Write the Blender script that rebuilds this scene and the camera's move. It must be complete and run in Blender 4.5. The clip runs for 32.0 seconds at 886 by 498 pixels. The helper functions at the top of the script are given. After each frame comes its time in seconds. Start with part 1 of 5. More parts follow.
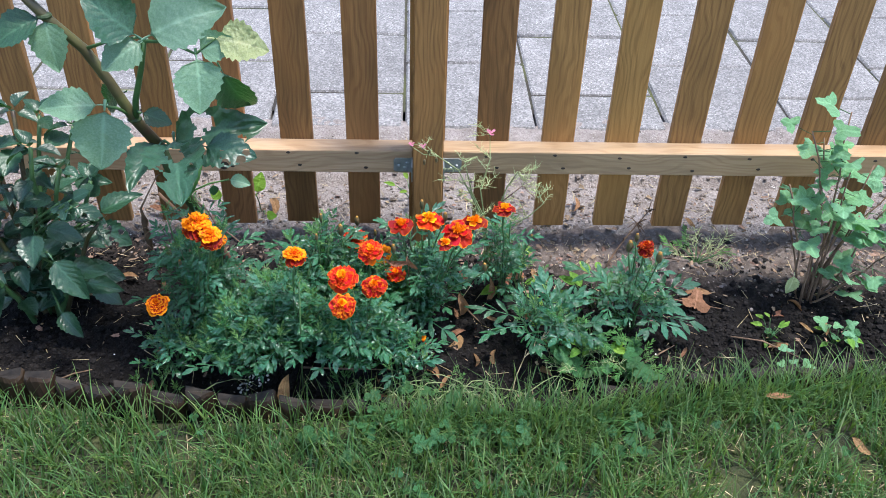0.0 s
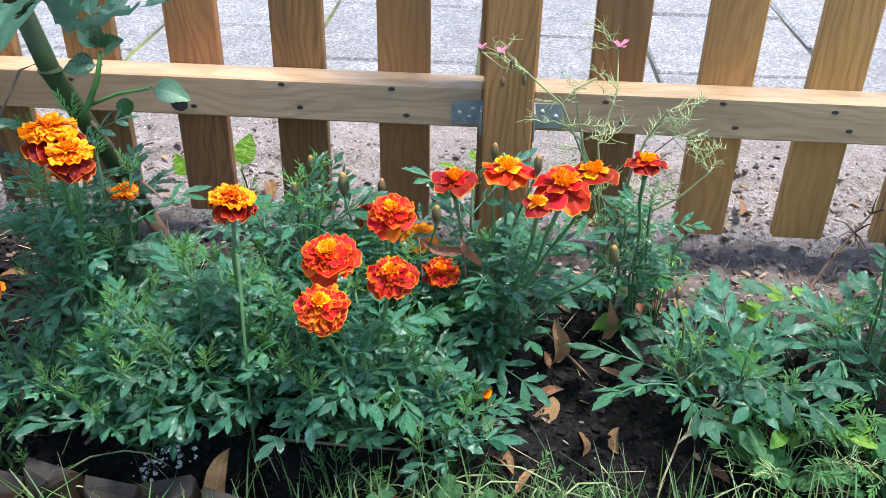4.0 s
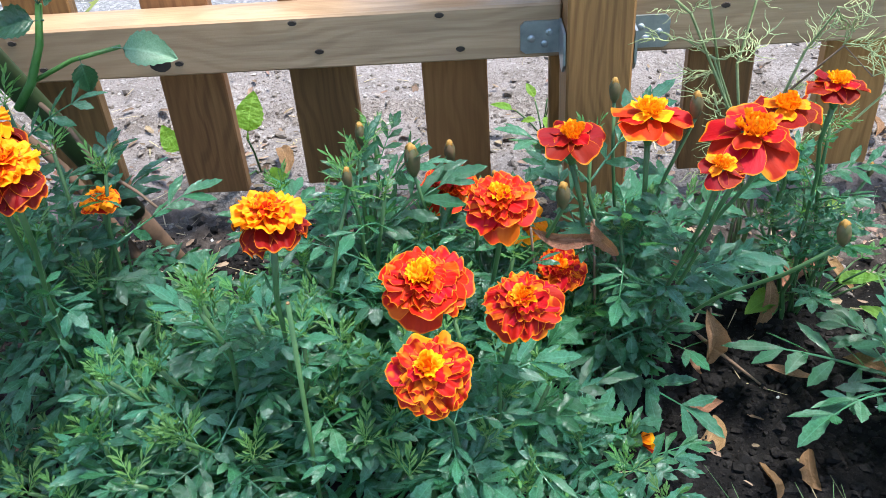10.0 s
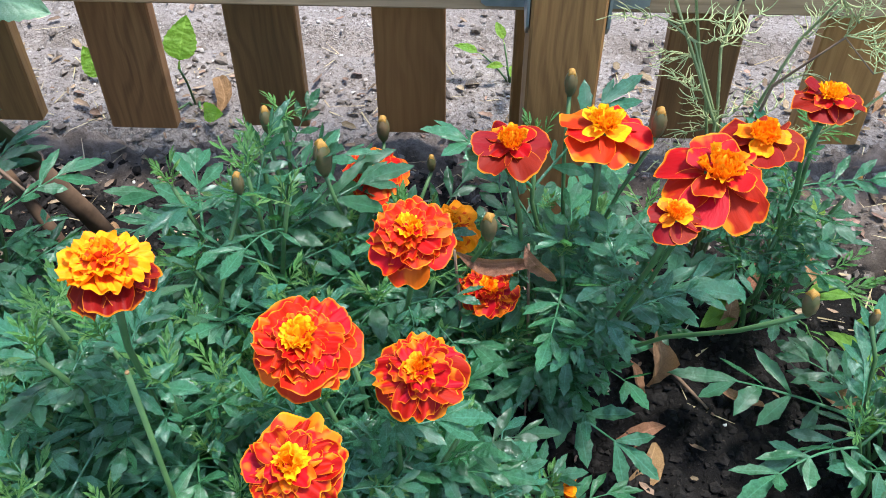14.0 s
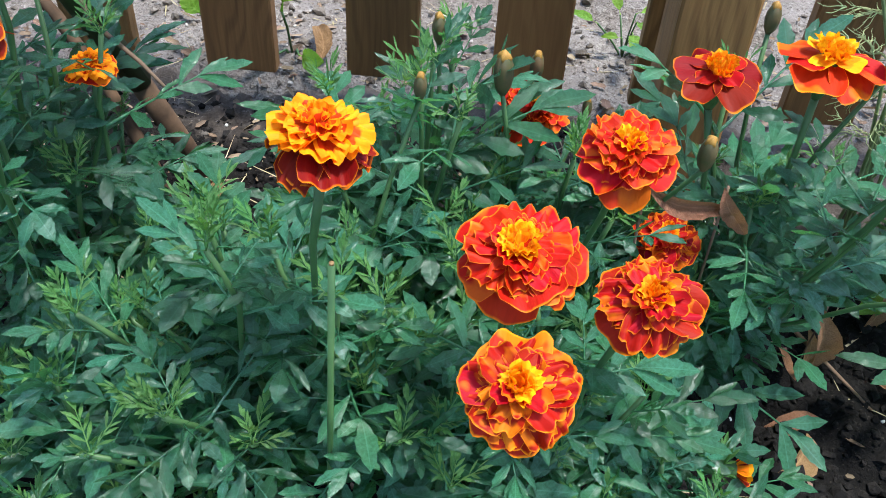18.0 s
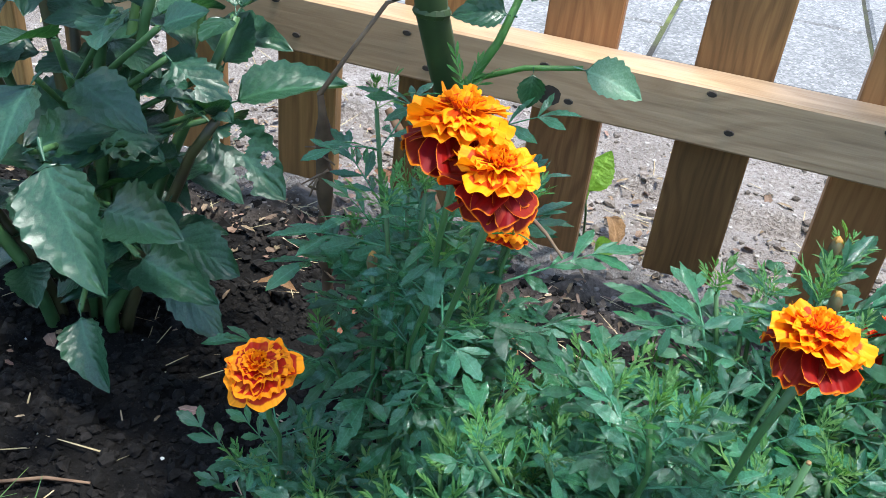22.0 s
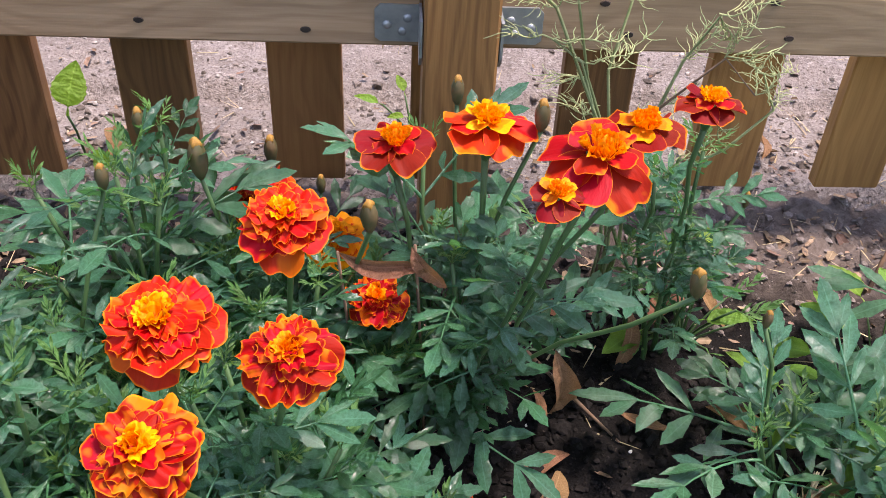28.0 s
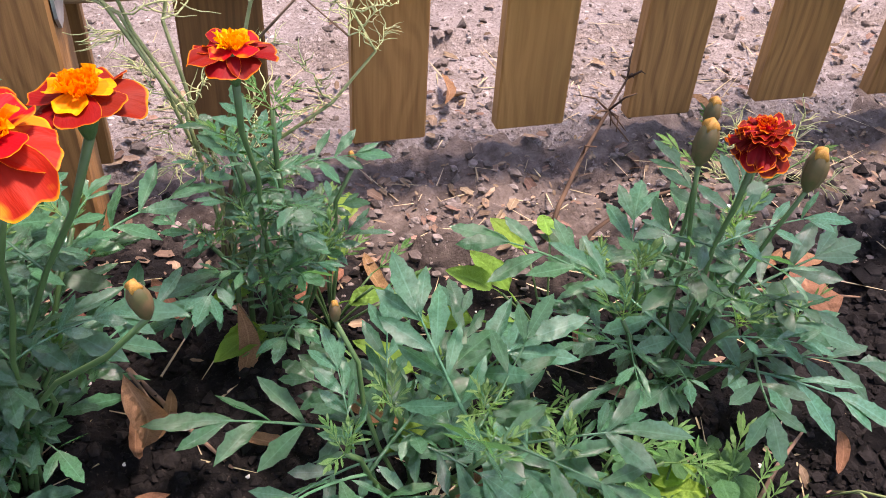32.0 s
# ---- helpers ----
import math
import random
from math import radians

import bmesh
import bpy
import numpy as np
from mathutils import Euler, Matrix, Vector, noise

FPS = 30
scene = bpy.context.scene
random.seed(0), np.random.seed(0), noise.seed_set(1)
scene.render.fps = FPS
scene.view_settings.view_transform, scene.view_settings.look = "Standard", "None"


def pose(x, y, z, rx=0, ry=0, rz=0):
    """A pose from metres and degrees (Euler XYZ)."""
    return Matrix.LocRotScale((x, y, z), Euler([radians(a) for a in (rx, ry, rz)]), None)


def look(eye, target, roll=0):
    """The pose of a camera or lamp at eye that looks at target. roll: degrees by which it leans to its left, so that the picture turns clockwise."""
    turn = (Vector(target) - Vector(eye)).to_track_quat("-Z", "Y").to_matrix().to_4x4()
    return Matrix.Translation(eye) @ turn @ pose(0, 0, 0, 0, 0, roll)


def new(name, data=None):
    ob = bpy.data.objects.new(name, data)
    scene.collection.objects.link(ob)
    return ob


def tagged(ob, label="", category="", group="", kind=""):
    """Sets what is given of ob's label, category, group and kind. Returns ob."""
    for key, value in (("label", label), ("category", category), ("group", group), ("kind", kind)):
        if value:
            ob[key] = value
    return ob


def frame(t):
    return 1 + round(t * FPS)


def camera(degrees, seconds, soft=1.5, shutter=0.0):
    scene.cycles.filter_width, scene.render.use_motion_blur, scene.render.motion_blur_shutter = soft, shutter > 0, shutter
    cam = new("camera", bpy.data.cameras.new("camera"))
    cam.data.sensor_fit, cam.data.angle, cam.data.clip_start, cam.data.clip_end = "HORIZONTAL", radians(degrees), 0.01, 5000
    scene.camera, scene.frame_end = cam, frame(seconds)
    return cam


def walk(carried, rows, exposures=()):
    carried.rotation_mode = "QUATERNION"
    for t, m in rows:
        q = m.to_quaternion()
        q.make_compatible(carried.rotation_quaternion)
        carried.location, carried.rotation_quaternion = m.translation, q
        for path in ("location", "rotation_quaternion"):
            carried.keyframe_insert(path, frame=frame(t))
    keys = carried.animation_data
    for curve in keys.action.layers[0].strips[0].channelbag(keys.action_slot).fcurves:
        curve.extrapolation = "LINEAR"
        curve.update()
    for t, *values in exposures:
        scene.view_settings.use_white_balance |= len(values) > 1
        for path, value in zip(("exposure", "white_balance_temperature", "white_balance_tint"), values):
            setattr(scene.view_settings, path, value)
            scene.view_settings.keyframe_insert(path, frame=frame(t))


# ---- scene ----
cam = camera(53.54, 32.0, 0.9)
PATH = [
    (0, (-0.0298, -1.4020, 1.0262), (0.0071, -0.6083, 0.4190), 2.01),
    (0.5, (-0.0276, -1.3564, 1.0239), (0.0199, -0.5709, 0.4068), 2.24),
    (1, (-0.0032, -1.2575, 0.9979), (0.0399, -0.4782, 0.3727), 2.94),
    (1.5, (0.0179, -1.1438, 0.9686), (0.0379, -0.3705, 0.3348), 3.12),
    (2, (0.0106, -1.0125, 0.8791), (0.0267, -0.2519, 0.2301), 2.00),
    (2.5, (-0.0098, -0.9641, 0.7494), (0.0050, -0.2254, 0.0755), 1.98),
    (3, (-0.0224, -0.9631, 0.6435), (-0.0224, -0.1946, 0.0037), 2.24),
    (3.5, (-0.0089, -0.9759, 0.6013), (-0.0245, -0.1547, 0.0310), 1.96),
    (4, (-0.0142, -0.9470, 0.5537), (-0.0647, -0.0953, 0.0322), 1.19),
    (4.5, (-0.0301, -0.9283, 0.5195), (-0.0877, -0.0583, 0.0299), 1.88),
    (6.5, (-0.0653, -0.9064, 0.4593), (-0.1282, -0.0295, -0.0173), 1.22),
    (7, (-0.0696, -0.9074, 0.4580), (-0.1316, -0.0299, -0.0177), 1.50),
    (7.5, (-0.0715, -0.9074, 0.4583), (-0.1310, -0.0287, -0.0151), 1.52),
    (8, (-0.0798, -0.9009, 0.4548), (-0.1361, -0.0252, -0.0246), 1.33),
    (8.5, (-0.0856, -0.8723, 0.4555), (-0.1394, -0.0045, -0.0385), 0.34),
    (9, (-0.0908, -0.8270, 0.4584), (-0.1463, 0.0140, -0.0797), -2.05),
    (9.5, (-0.0938, -0.7751, 0.4759), (-0.1537, 0.0371, -0.1044), -5.24),
    (10, (-0.1004, -0.7361, 0.4725), (-0.1455, 0.0694, -0.1184), -4.36),
    (10.5, (-0.1056, -0.7013, 0.4647), (-0.1267, 0.0995, -0.1338), -2.85),
    (11, (-0.1040, -0.6486, 0.4665), (-0.1150, 0.1213, -0.1715), -2.13),
    (11.5, (-0.0779, -0.6290, 0.4743), (-0.1018, 0.0795, -0.2311), -0.77),
    (12, (-0.0493, -0.6157, 0.4759), (-0.0916, 0.0774, -0.2437), -0.39),
    (12.5, (-0.0438, -0.6147, 0.4692), (-0.1037, 0.0881, -0.2396), -1.08),
    (13, (-0.0469, -0.6213, 0.4818), (-0.0954, 0.0947, -0.2147), -0.59),
    (13.5, (-0.0571, -0.6277, 0.4807), (-0.0937, 0.0946, -0.2100), -0.19),
    (14, (-0.0641, -0.6338, 0.4812), (-0.0952, 0.0881, -0.2101), -0.09),
    (14.5, (-0.0692, -0.6374, 0.4837), (-0.0998, 0.0912, -0.2005), -0.14),
    (16.5, (-0.0944, -0.6520, 0.4740), (-0.1271, 0.0915, -0.1939), -1.05),
    (17, (-0.1082, -0.6524, 0.4653), (-0.1448, 0.0918, -0.2017), 0.37),
    (17.5, (-0.1221, -0.6368, 0.4374), (-0.1586, 0.0990, -0.2388), 1.76),
    (18, (-0.1420, -0.6311, 0.4174), (-0.1844, 0.1018, -0.2617), 3.86),
    (18.5, (-0.1631, -0.6315, 0.4121), (-0.2298, 0.1130, -0.2522), 4.83),
    (19, (-0.1831, -0.6357, 0.4113), (-0.2827, 0.1301, -0.2240), 6.24),
    (19.5, (-0.2098, -0.6535, 0.4188), (-0.3497, 0.1374, -0.1770), 8.28),
    (20, (-0.2257, -0.6631, 0.4270), (-0.4144, 0.1373, -0.1421), 8.52),
    (20.5, (-0.2374, -0.6718, 0.4306), (-0.4654, 0.1329, -0.1176), 8.52),
    (21, (-0.2453, -0.6747, 0.4304), (-0.4939, 0.1320, -0.1058), 8.16),
    (21.5, (-0.2465, -0.6741, 0.4239), (-0.4970, 0.1351, -0.1076), 7.48),
    (22, (-0.2449, -0.6768, 0.4251), (-0.4919, 0.1336, -0.1061), 6.67),
    (22.5, (-0.2394, -0.6783, 0.4288), (-0.4904, 0.1315, -0.1015), 5.32),
    (23, (-0.2291, -0.6726, 0.4287), (-0.4847, 0.1350, -0.1028), 3.71),
    (23.5, (-0.2246, -0.6682, 0.4250), (-0.4672, 0.1393, -0.1128), 3.12),
    (24, (-0.2142, -0.6630, 0.4283), (-0.4441, 0.1422, -0.1184), 1.85),
    (24.5, (-0.1895, -0.6621, 0.4237), (-0.3960, 0.1393, -0.1375), 0.46),
    (25, (-0.1582, -0.6576, 0.4028), (-0.3198, 0.1407, -0.1774), 0.70),
    (25.5, (-0.1305, -0.6626, 0.4042), (-0.2350, 0.1427, -0.1794), 2.26),
    (26, (-0.1219, -0.6591, 0.4059), (-0.1735, 0.1409, -0.1919), 4.36),
    (26.5, (-0.1021, -0.6550, 0.4202), (-0.1224, 0.1471, -0.1766), 4.10),
    (28.5, (-0.0326, -0.6496, 0.4322), (0.0370, 0.1423, -0.1745), 2.80),
    (29, (-0.0222, -0.6432, 0.4243), (0.0556, 0.1419, -0.1902), 2.55),
    (29.5, (-0.0064, -0.6329, 0.4189), (0.0800, 0.1467, -0.2014), 2.78),
    (30, (0.0036, -0.6319, 0.4258), (0.1054, 0.1472, -0.1927), 2.55),
    (30.5, (0.0191, -0.6249, 0.4237), (0.1501, 0.1548, -0.1885), 2.21),
    (31, (0.0367, -0.6231, 0.4211), (0.1946, 0.1522, -0.1905), 1.86),
    (31.5, (0.0709, -0.6142, 0.4090), (0.2544, 0.1506, -0.2085), 1.95),
    (32, (0.1131, -0.5873, 0.3926), (0.3394, 0.1555, -0.2374), 3.80),
]
EXPOSURES = ((0, 1.59, 6500, 11), (2, 1.64, 6500, 12), (3, 1.99, 6500, 11), (4.5, 1.77, 6450, 9), (7, 1.26, 6550, 12), (9, 1.94, 6400, 7), (13, 1.86, 6450, 8), (17, 1.84, 6400, 4), (18, 1.68, 6400, 4), (19, 1.74, 6400, 4), (24, 1.94, 6350, 3), (26.5, 1.99, 6400, 4), (28.5, 1.64, 7700, 31), (30, 1.64, 7800, 32), (31, 1.64, 7800, 34), (32, 1.94, 7800, 34))
walk(cam, [(t, look(eye, target, roll)) for t, eye, target, roll in PATH], EXPOSURES)

# ---- light ----
SUN_EL, SUN_AZ = 74.0, 94.0
world = bpy.data.worlds.new("sky")
scene.world = world
world.use_nodes = True
sky = world.node_tree.nodes.new("ShaderNodeTexSky")
sky.sky_type, sky.sun_disc = "NISHITA", False
sky.sun_elevation, sky.sun_rotation = radians(SUN_EL), radians(SUN_AZ)
bg = world.node_tree.nodes["Background"]
world.node_tree.links.new(sky.outputs[0], bg.inputs[0])
bg.inputs[1].default_value = 0.15
sun = new("sun", bpy.data.lights.new("sun", "SUN"))
sun.data.energy, sun.data.angle, sun.data.color = 2.4, radians(10.0), (1.0, 0.965, 0.93)
_e, _a = radians(SUN_EL), radians(SUN_AZ)
sun.matrix_basis = look((3 * math.sin(_a) * math.cos(_e), 3 * math.cos(_a) * math.cos(_e), 3 * math.sin(_e)), (0, 0, 0))

# ---- materials ----
rng = random.Random(7)


class Mat:
    """A node material with a principled shader and a few shortcuts."""

    def __init__(self, name, rough=0.7, spec=0.4):
        self.m = bpy.data.materials.new(name)
        self.m.use_nodes = True
        self.t = self.m.node_tree
        self.p = self.t.nodes["Principled BSDF"]
        self.out = self.t.nodes["Material Output"]
        self.p.inputs["Roughness"].default_value = rough
        self.p.inputs["Specular IOR Level"].default_value = spec

    def n(self, kind, **kw):
        node = self.t.nodes.new("ShaderNode" + kind)
        for k, v in kw.items():
            if k in node.inputs:
                node.inputs[k].default_value = v
        return node

    def link(self, a, b):
        self.t.links.new(a, b)
        return b

    def coords(self, scale=(1, 1, 1), which="Object", shift=True):
        tc, mp = self.n("TexCoord"), self.n("Mapping")
        mp.inputs["Scale"].default_value = scale
        self.link(tc.outputs[which], mp.inputs[0])
        if shift:
            info, mul = self.n("ObjectInfo"), self.n("VectorMath")
            mul.operation = "SCALE"
            mul.inputs[0].default_value = (13.1, 7.7, 5.3)
            self.link(info.outputs["Random"], mul.inputs["Scale"])
            self.link(mul.outputs[0], mp.inputs["Location"])
        return mp.outputs[0]

    def noise(self, vec, scale, detail=4, rough=0.55, distort=0.0):
        n = self.n("TexNoise", Scale=scale, Detail=detail, Roughness=rough, Distortion=distort)
        self.link(vec, n.inputs["Vector"])
        return n.outputs["Fac"]

    def ramp(self, fac, *stops):
        r = self.n("ValToRGB")
        el = r.color_ramp.elements
        while len(el) < len(stops):
            el.new(0.5)
        for e, (pos, col) in zip(el, stops):
            e.position, e.color = pos, (*col, 1)
        self.link(fac, r.inputs[0])
        return r.outputs[0]

    def mix(self, fac, a, b, kind="MIX"):
        x = self.n("Mix")
        x.data_type, x.blend_type = "RGBA", kind
        for s, v in ((x.inputs[0], fac), (x.inputs[6], a), (x.inputs[7], b)):
            if isinstance(v, (int, float)):
                s.default_value = v
            elif isinstance(v, tuple):
                s.default_value = (*v, 1)
            else:
                self.link(v, s)
        return x.outputs[2]

    def math(self, op, a, b=0.0):
        x = self.n("Math")
        x.operation = op
        for s, v in ((x.inputs[0], a), (x.inputs[1], b)):
            if isinstance(v, (int, float)):
                s.default_value = v
            else:
                self.link(v, s)
        return x.outputs[0]

    def color(self, c):
        self.link(c, self.p.inputs["Base Color"]) if not isinstance(c, tuple) else None
        if isinstance(c, tuple):
            self.p.inputs["Base Color"].default_value = (*c, 1)
        return self

    def bump(self, fac, strength=0.4, dist=0.002):
        b = self.n("Bump", Strength=strength, Distance=dist)
        self.link(fac, b.inputs["Height"])
        self.link(b.outputs[0], self.p.inputs["Normal"])
        return self

    def translucent(self, col, amount):
        tr, mx = self.n("BsdfTranslucent"), self.n("MixShader")
        mx.inputs[0].default_value = amount
        if isinstance(col, tuple):
            tr.inputs[0].default_value = (*col, 1)
        else:
            self.link(col, tr.inputs[0])
        self.link(self.p.outputs[0], mx.inputs[1])
        self.link(tr.outputs[0], mx.inputs[2])
        self.link(mx.outputs[0], self.out.inputs[0])
        return self

    def hue(self, col, dh=0.02, dv=0.3, island=False):
        """Shifts hue and value from object to object (or piece to piece)."""
        src = self.n("NewGeometry").outputs["Random Per Island"] if island else self.n("ObjectInfo").outputs["Random"]
        h = self.n("HueSaturation")
        self.link(col, h.inputs["Color"])
        self.link(self.math("MULTIPLY_ADD", src, dh), h.inputs["Hue"])
        h.inputs["Hue"].links[0].from_node.inputs[2].default_value = 0.5 - dh / 2
        w = self.n("TexWhiteNoise")
        w.noise_dimensions = "1D"
        self.link(src, w.inputs["W"])
        v = self.math("MULTIPLY_ADD", w.outputs["Value"], dv)
        v.node.inputs[2].default_value = 1 - dv / 2
        self.link(v, h.inputs["Value"])
        return h.outputs[0]


def wood_mat(name, light, dark, knots=True, dh=0.018, dv=0.5):
    m = Mat(name, 0.62, 0.3)
    v = m.coords((1, 1, 1))
    warp = m.noise(m.coords((5, 5, 1.6)), 3.0, 2)
    w = m.n("TexWave", Scale=30.0, Distortion=6.0, Detail=2.0)
    w.inputs["Detail Scale"].default_value = 0.5
    stretch = m.n("Mapping")
    stretch.inputs["Scale"].default_value = (1, 1, 0.07)
    m.link(v, stretch.inputs[0])
    add = m.n("VectorMath")
    add.operation = "ADD"
    m.link(stretch.outputs[0], add.inputs[0])
    sc = m.n("VectorMath")
    sc.operation = "SCALE"
    sc.inputs[0].default_value = (0.085, 0.085, 0)
    m.link(warp, sc.inputs["Scale"])
    m.link(sc.outputs[0], add.inputs[1])
    m.link(add.outputs[0], w.inputs["Vector"])
    fibre = m.noise(m.coords((60, 60, 2.2)), 6.0, 5, 0.6)
    blotch = m.noise(m.coords((1, 1, 0.16)), 26.0, 4)
    warm = m.noise(m.coords((1, 1, 0.3)), 7.0, 3)
    c = m.ramp(w.outputs["Fac"], (0.05, tuple(0.65 * p + 0.35 * q for p, q in zip(dark, light))), (0.6, light))
    c = m.mix(0.5, c, m.ramp(fibre, (0.3, dark), (0.7, light)))
    c = m.mix(m.math("MULTIPLY", m.ramp(blotch, (0.42, (0, 0, 0)), (0.66, (1, 1, 1))), 0.5), c, tuple(0.42 * q for q in light))
    c = m.mix(m.math("MULTIPLY", m.ramp(warm, (0.45, (0, 0, 0)), (0.65, (1, 1, 1))), 0.4), c, (1.15 * light[0], 0.98 * light[1], 0.85 * light[2]))
    if knots:
        vo = m.n("TexVoronoi", Scale=4.5)
        kn = m.n("Mapping")
        kn.inputs["Scale"].default_value = (1.0, 1.0, 0.75)
        m.link(v, kn.inputs[0])
        m.link(kn.outputs[0], vo.inputs["Vector"])
        k = m.ramp(vo.outputs["Distance"], (0.07, (1, 1, 1)), (0.19, (0, 0, 0)))
        c = m.mix(m.math("MULTIPLY", k, 0.8), c, (0.075, 0.04, 0.018))
    m.color(m.hue(c, dh, dv))
    m.bump(fibre, 0.35, 0.001)
    return m.m


WOOD = wood_mat("treated_pine", (0.33, 0.165, 0.058), (0.108, 0.048, 0.016))
RAIL = wood_mat("rail_pine", (0.43, 0.29, 0.17), (0.23, 0.14, 0.075), False, 0.008, 0.12)
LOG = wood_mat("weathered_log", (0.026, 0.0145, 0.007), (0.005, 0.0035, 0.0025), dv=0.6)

m = Mat("log_end", 0.8)
c = m.noise(m.coords((1, 1, 1)), 60, 5)
LOGEND = m.color(m.ramp(c, (0.3, (0.006, 0.0045, 0.0035)), (0.7, (0.026, 0.019, 0.013)))).bump(c, 0.5).m

m = Mat("dark_soil", 0.95, 0.15)
v = m.coords(shift=False)
a, b = m.noise(v, 45, 8, 0.7), m.noise(v, 420, 4, 0.6)
c = m.ramp(a, (0.3, (0.003, 0.0028, 0.0028)), (0.62, (0.0085, 0.0076, 0.0074)), (0.8, (0.022, 0.0195, 0.018)))
c = m.mix(m.ramp(b, (0.62, (0, 0, 0)), (0.72, (0.5, 0.5, 0.5))), c, (0.08, 0.066, 0.055))
# towards the fence the bed turns to dry pale earth
sep = m.n("SeparateXYZ")
tc = m.n("TexCoord")
m.link(tc.outputs["Object"], sep.inputs[0])
edge = m.math("ADD", sep.outputs["Y"], m.math("MULTIPLY_ADD", a, 0.16))
rise = m.n("MapRange")
for key, val in (("From Min", 0.05), ("From Max", 0.3), ("To Min", 0.0), ("To Max", 0.09)):
    rise.inputs[key].default_value = val
m.link(sep.outputs["X"], rise.inputs["Value"])
m.link(rise.outputs[0], edge.node.inputs[1].links[0].from_node.inputs[2])
dry = m.ramp(edge, (0.0, (0, 0, 0)), (0.1, (1, 1, 1)))
pale = m.ramp(m.noise(v, 70, 8, 0.7), (0.3, (0.06, 0.046, 0.038)), (0.55, (0.145, 0.118, 0.102)), (0.75, (0.23, 0.195, 0.17)))
SOIL = m.color(m.mix(dry, c, pale)).bump(m.math("ADD", a, m.math("MULTIPLY", b, 0.4)), 0.9, 0.006).m

m = Mat("clod_earth", 0.95, 0.15)
a = m.noise(m.coords(shift=False), 160, 6, 0.7)
CLOD = m.color(m.hue(m.ramp(a, (0.3, (0.003, 0.0027, 0.0026)), (0.7, (0.021, 0.0185, 0.0175))), 0.02, 0.7, True)).bump(a, 0.8, 0.003).m

m = Mat("pale_clod_earth", 0.95, 0.15)
a = m.noise(m.coords(shift=False), 160, 6, 0.7)
PALECLOD = m.color(m.hue(m.ramp(a, (0.3, (0.10, 0.083, 0.073)), (0.7, (0.25, 0.218, 0.198))), 0.02, 0.7, True)).bump(a, 0.8, 0.003).m

m = Mat("dusty_clod_earth", 0.95, 0.15)
a = m.noise(m.coords(shift=False), 160, 6, 0.7)
DUSTCLOD = m.color(m.hue(m.ramp(a, (0.3, (0.06, 0.048, 0.041)), (0.7, (0.17, 0.145, 0.13))), 0.02, 0.6, True)).bump(a, 0.8, 0.003).m

m = Mat("sandy_dirt", 0.95, 0.2)
v = m.coords(shift=False)
a, b = m.noise(v, 24, 8, 0.65), m.noise(v, 300, 5, 0.7)
c = m.ramp(a, (0.3, (0.19, 0.165, 0.15)), (0.6, (0.31, 0.275, 0.26)), (0.75, (0.37, 0.335, 0.315)))
c = m.mix(m.ramp(b, (0.52, (0, 0, 0)), (0.62, (0.8, 0.8, 0.8))), c, (0.11, 0.088, 0.077))
d = m.noise(v, 170, 4, 0.6)
c = m.mix(m.ramp(d, (0.57, (0, 0, 0)), (0.64, (0.8, 0.8, 0.8))), c, (0.40, 0.37, 0.35))
c = m.mix(m.ramp(m.noise(v, 6, 5), (0.5, (0, 0, 0)), (0.68, (0.35, 0.35, 0.35))), c, (0.14, 0.115, 0.1))
DIRT = m.color(c).bump(m.math("ADD", b, d), 0.9, 0.006).m

m = Mat("concrete_slab", 0.85, 0.3)
v = m.coords()
a, b = m.noise(v, 14, 7, 0.65), m.noise(v, 200, 3, 0.7)
vo = m.n("TexVoronoi", Scale=240.0)
m.link(v, vo.inputs["Vector"])
c = m.ramp(a, (0.3, (0.17, 0.165, 0.163)), (0.7, (0.295, 0.288, 0.286)))
c = m.mix(m.ramp(vo.outputs["Color"], (0.3, (0.75, 0.75, 0.75)), (0.85, (0, 0, 0))), c, (0.085, 0.083, 0.085))
c = m.mix(m.ramp(b, (0.6, (0, 0, 0)), (0.7, (0.8, 0.8, 0.8))), c, (0.55, 0.545, 0.54))
SLAB = m.color(m.hue(c, 0.01, 0.16)).bump(b, 0.5, 0.002).m

m = Mat("joint_moss", 0.95)
v = m.coords(shift=False)
a = m.noise(v, 3.2, 4)
JOINT = m.color(m.ramp(a, (0.45, (0.03, 0.026, 0.022)), (0.6, (0.07, 0.08, 0.025)), (0.72, (0.18, 0.22, 0.04)))).bump(m.noise(v, 300), 0.8, 0.004).m

m = Mat("lawn_earth", 0.95)
v = m.coords(shift=False)
LAWN = m.color(m.ramp(m.noise(v, 20, 6), (0.3, (0.015, 0.018, 0.009)), (0.7, (0.05, 0.06, 0.02)))).bump(m.noise(v, 120), 0.8, 0.01).m


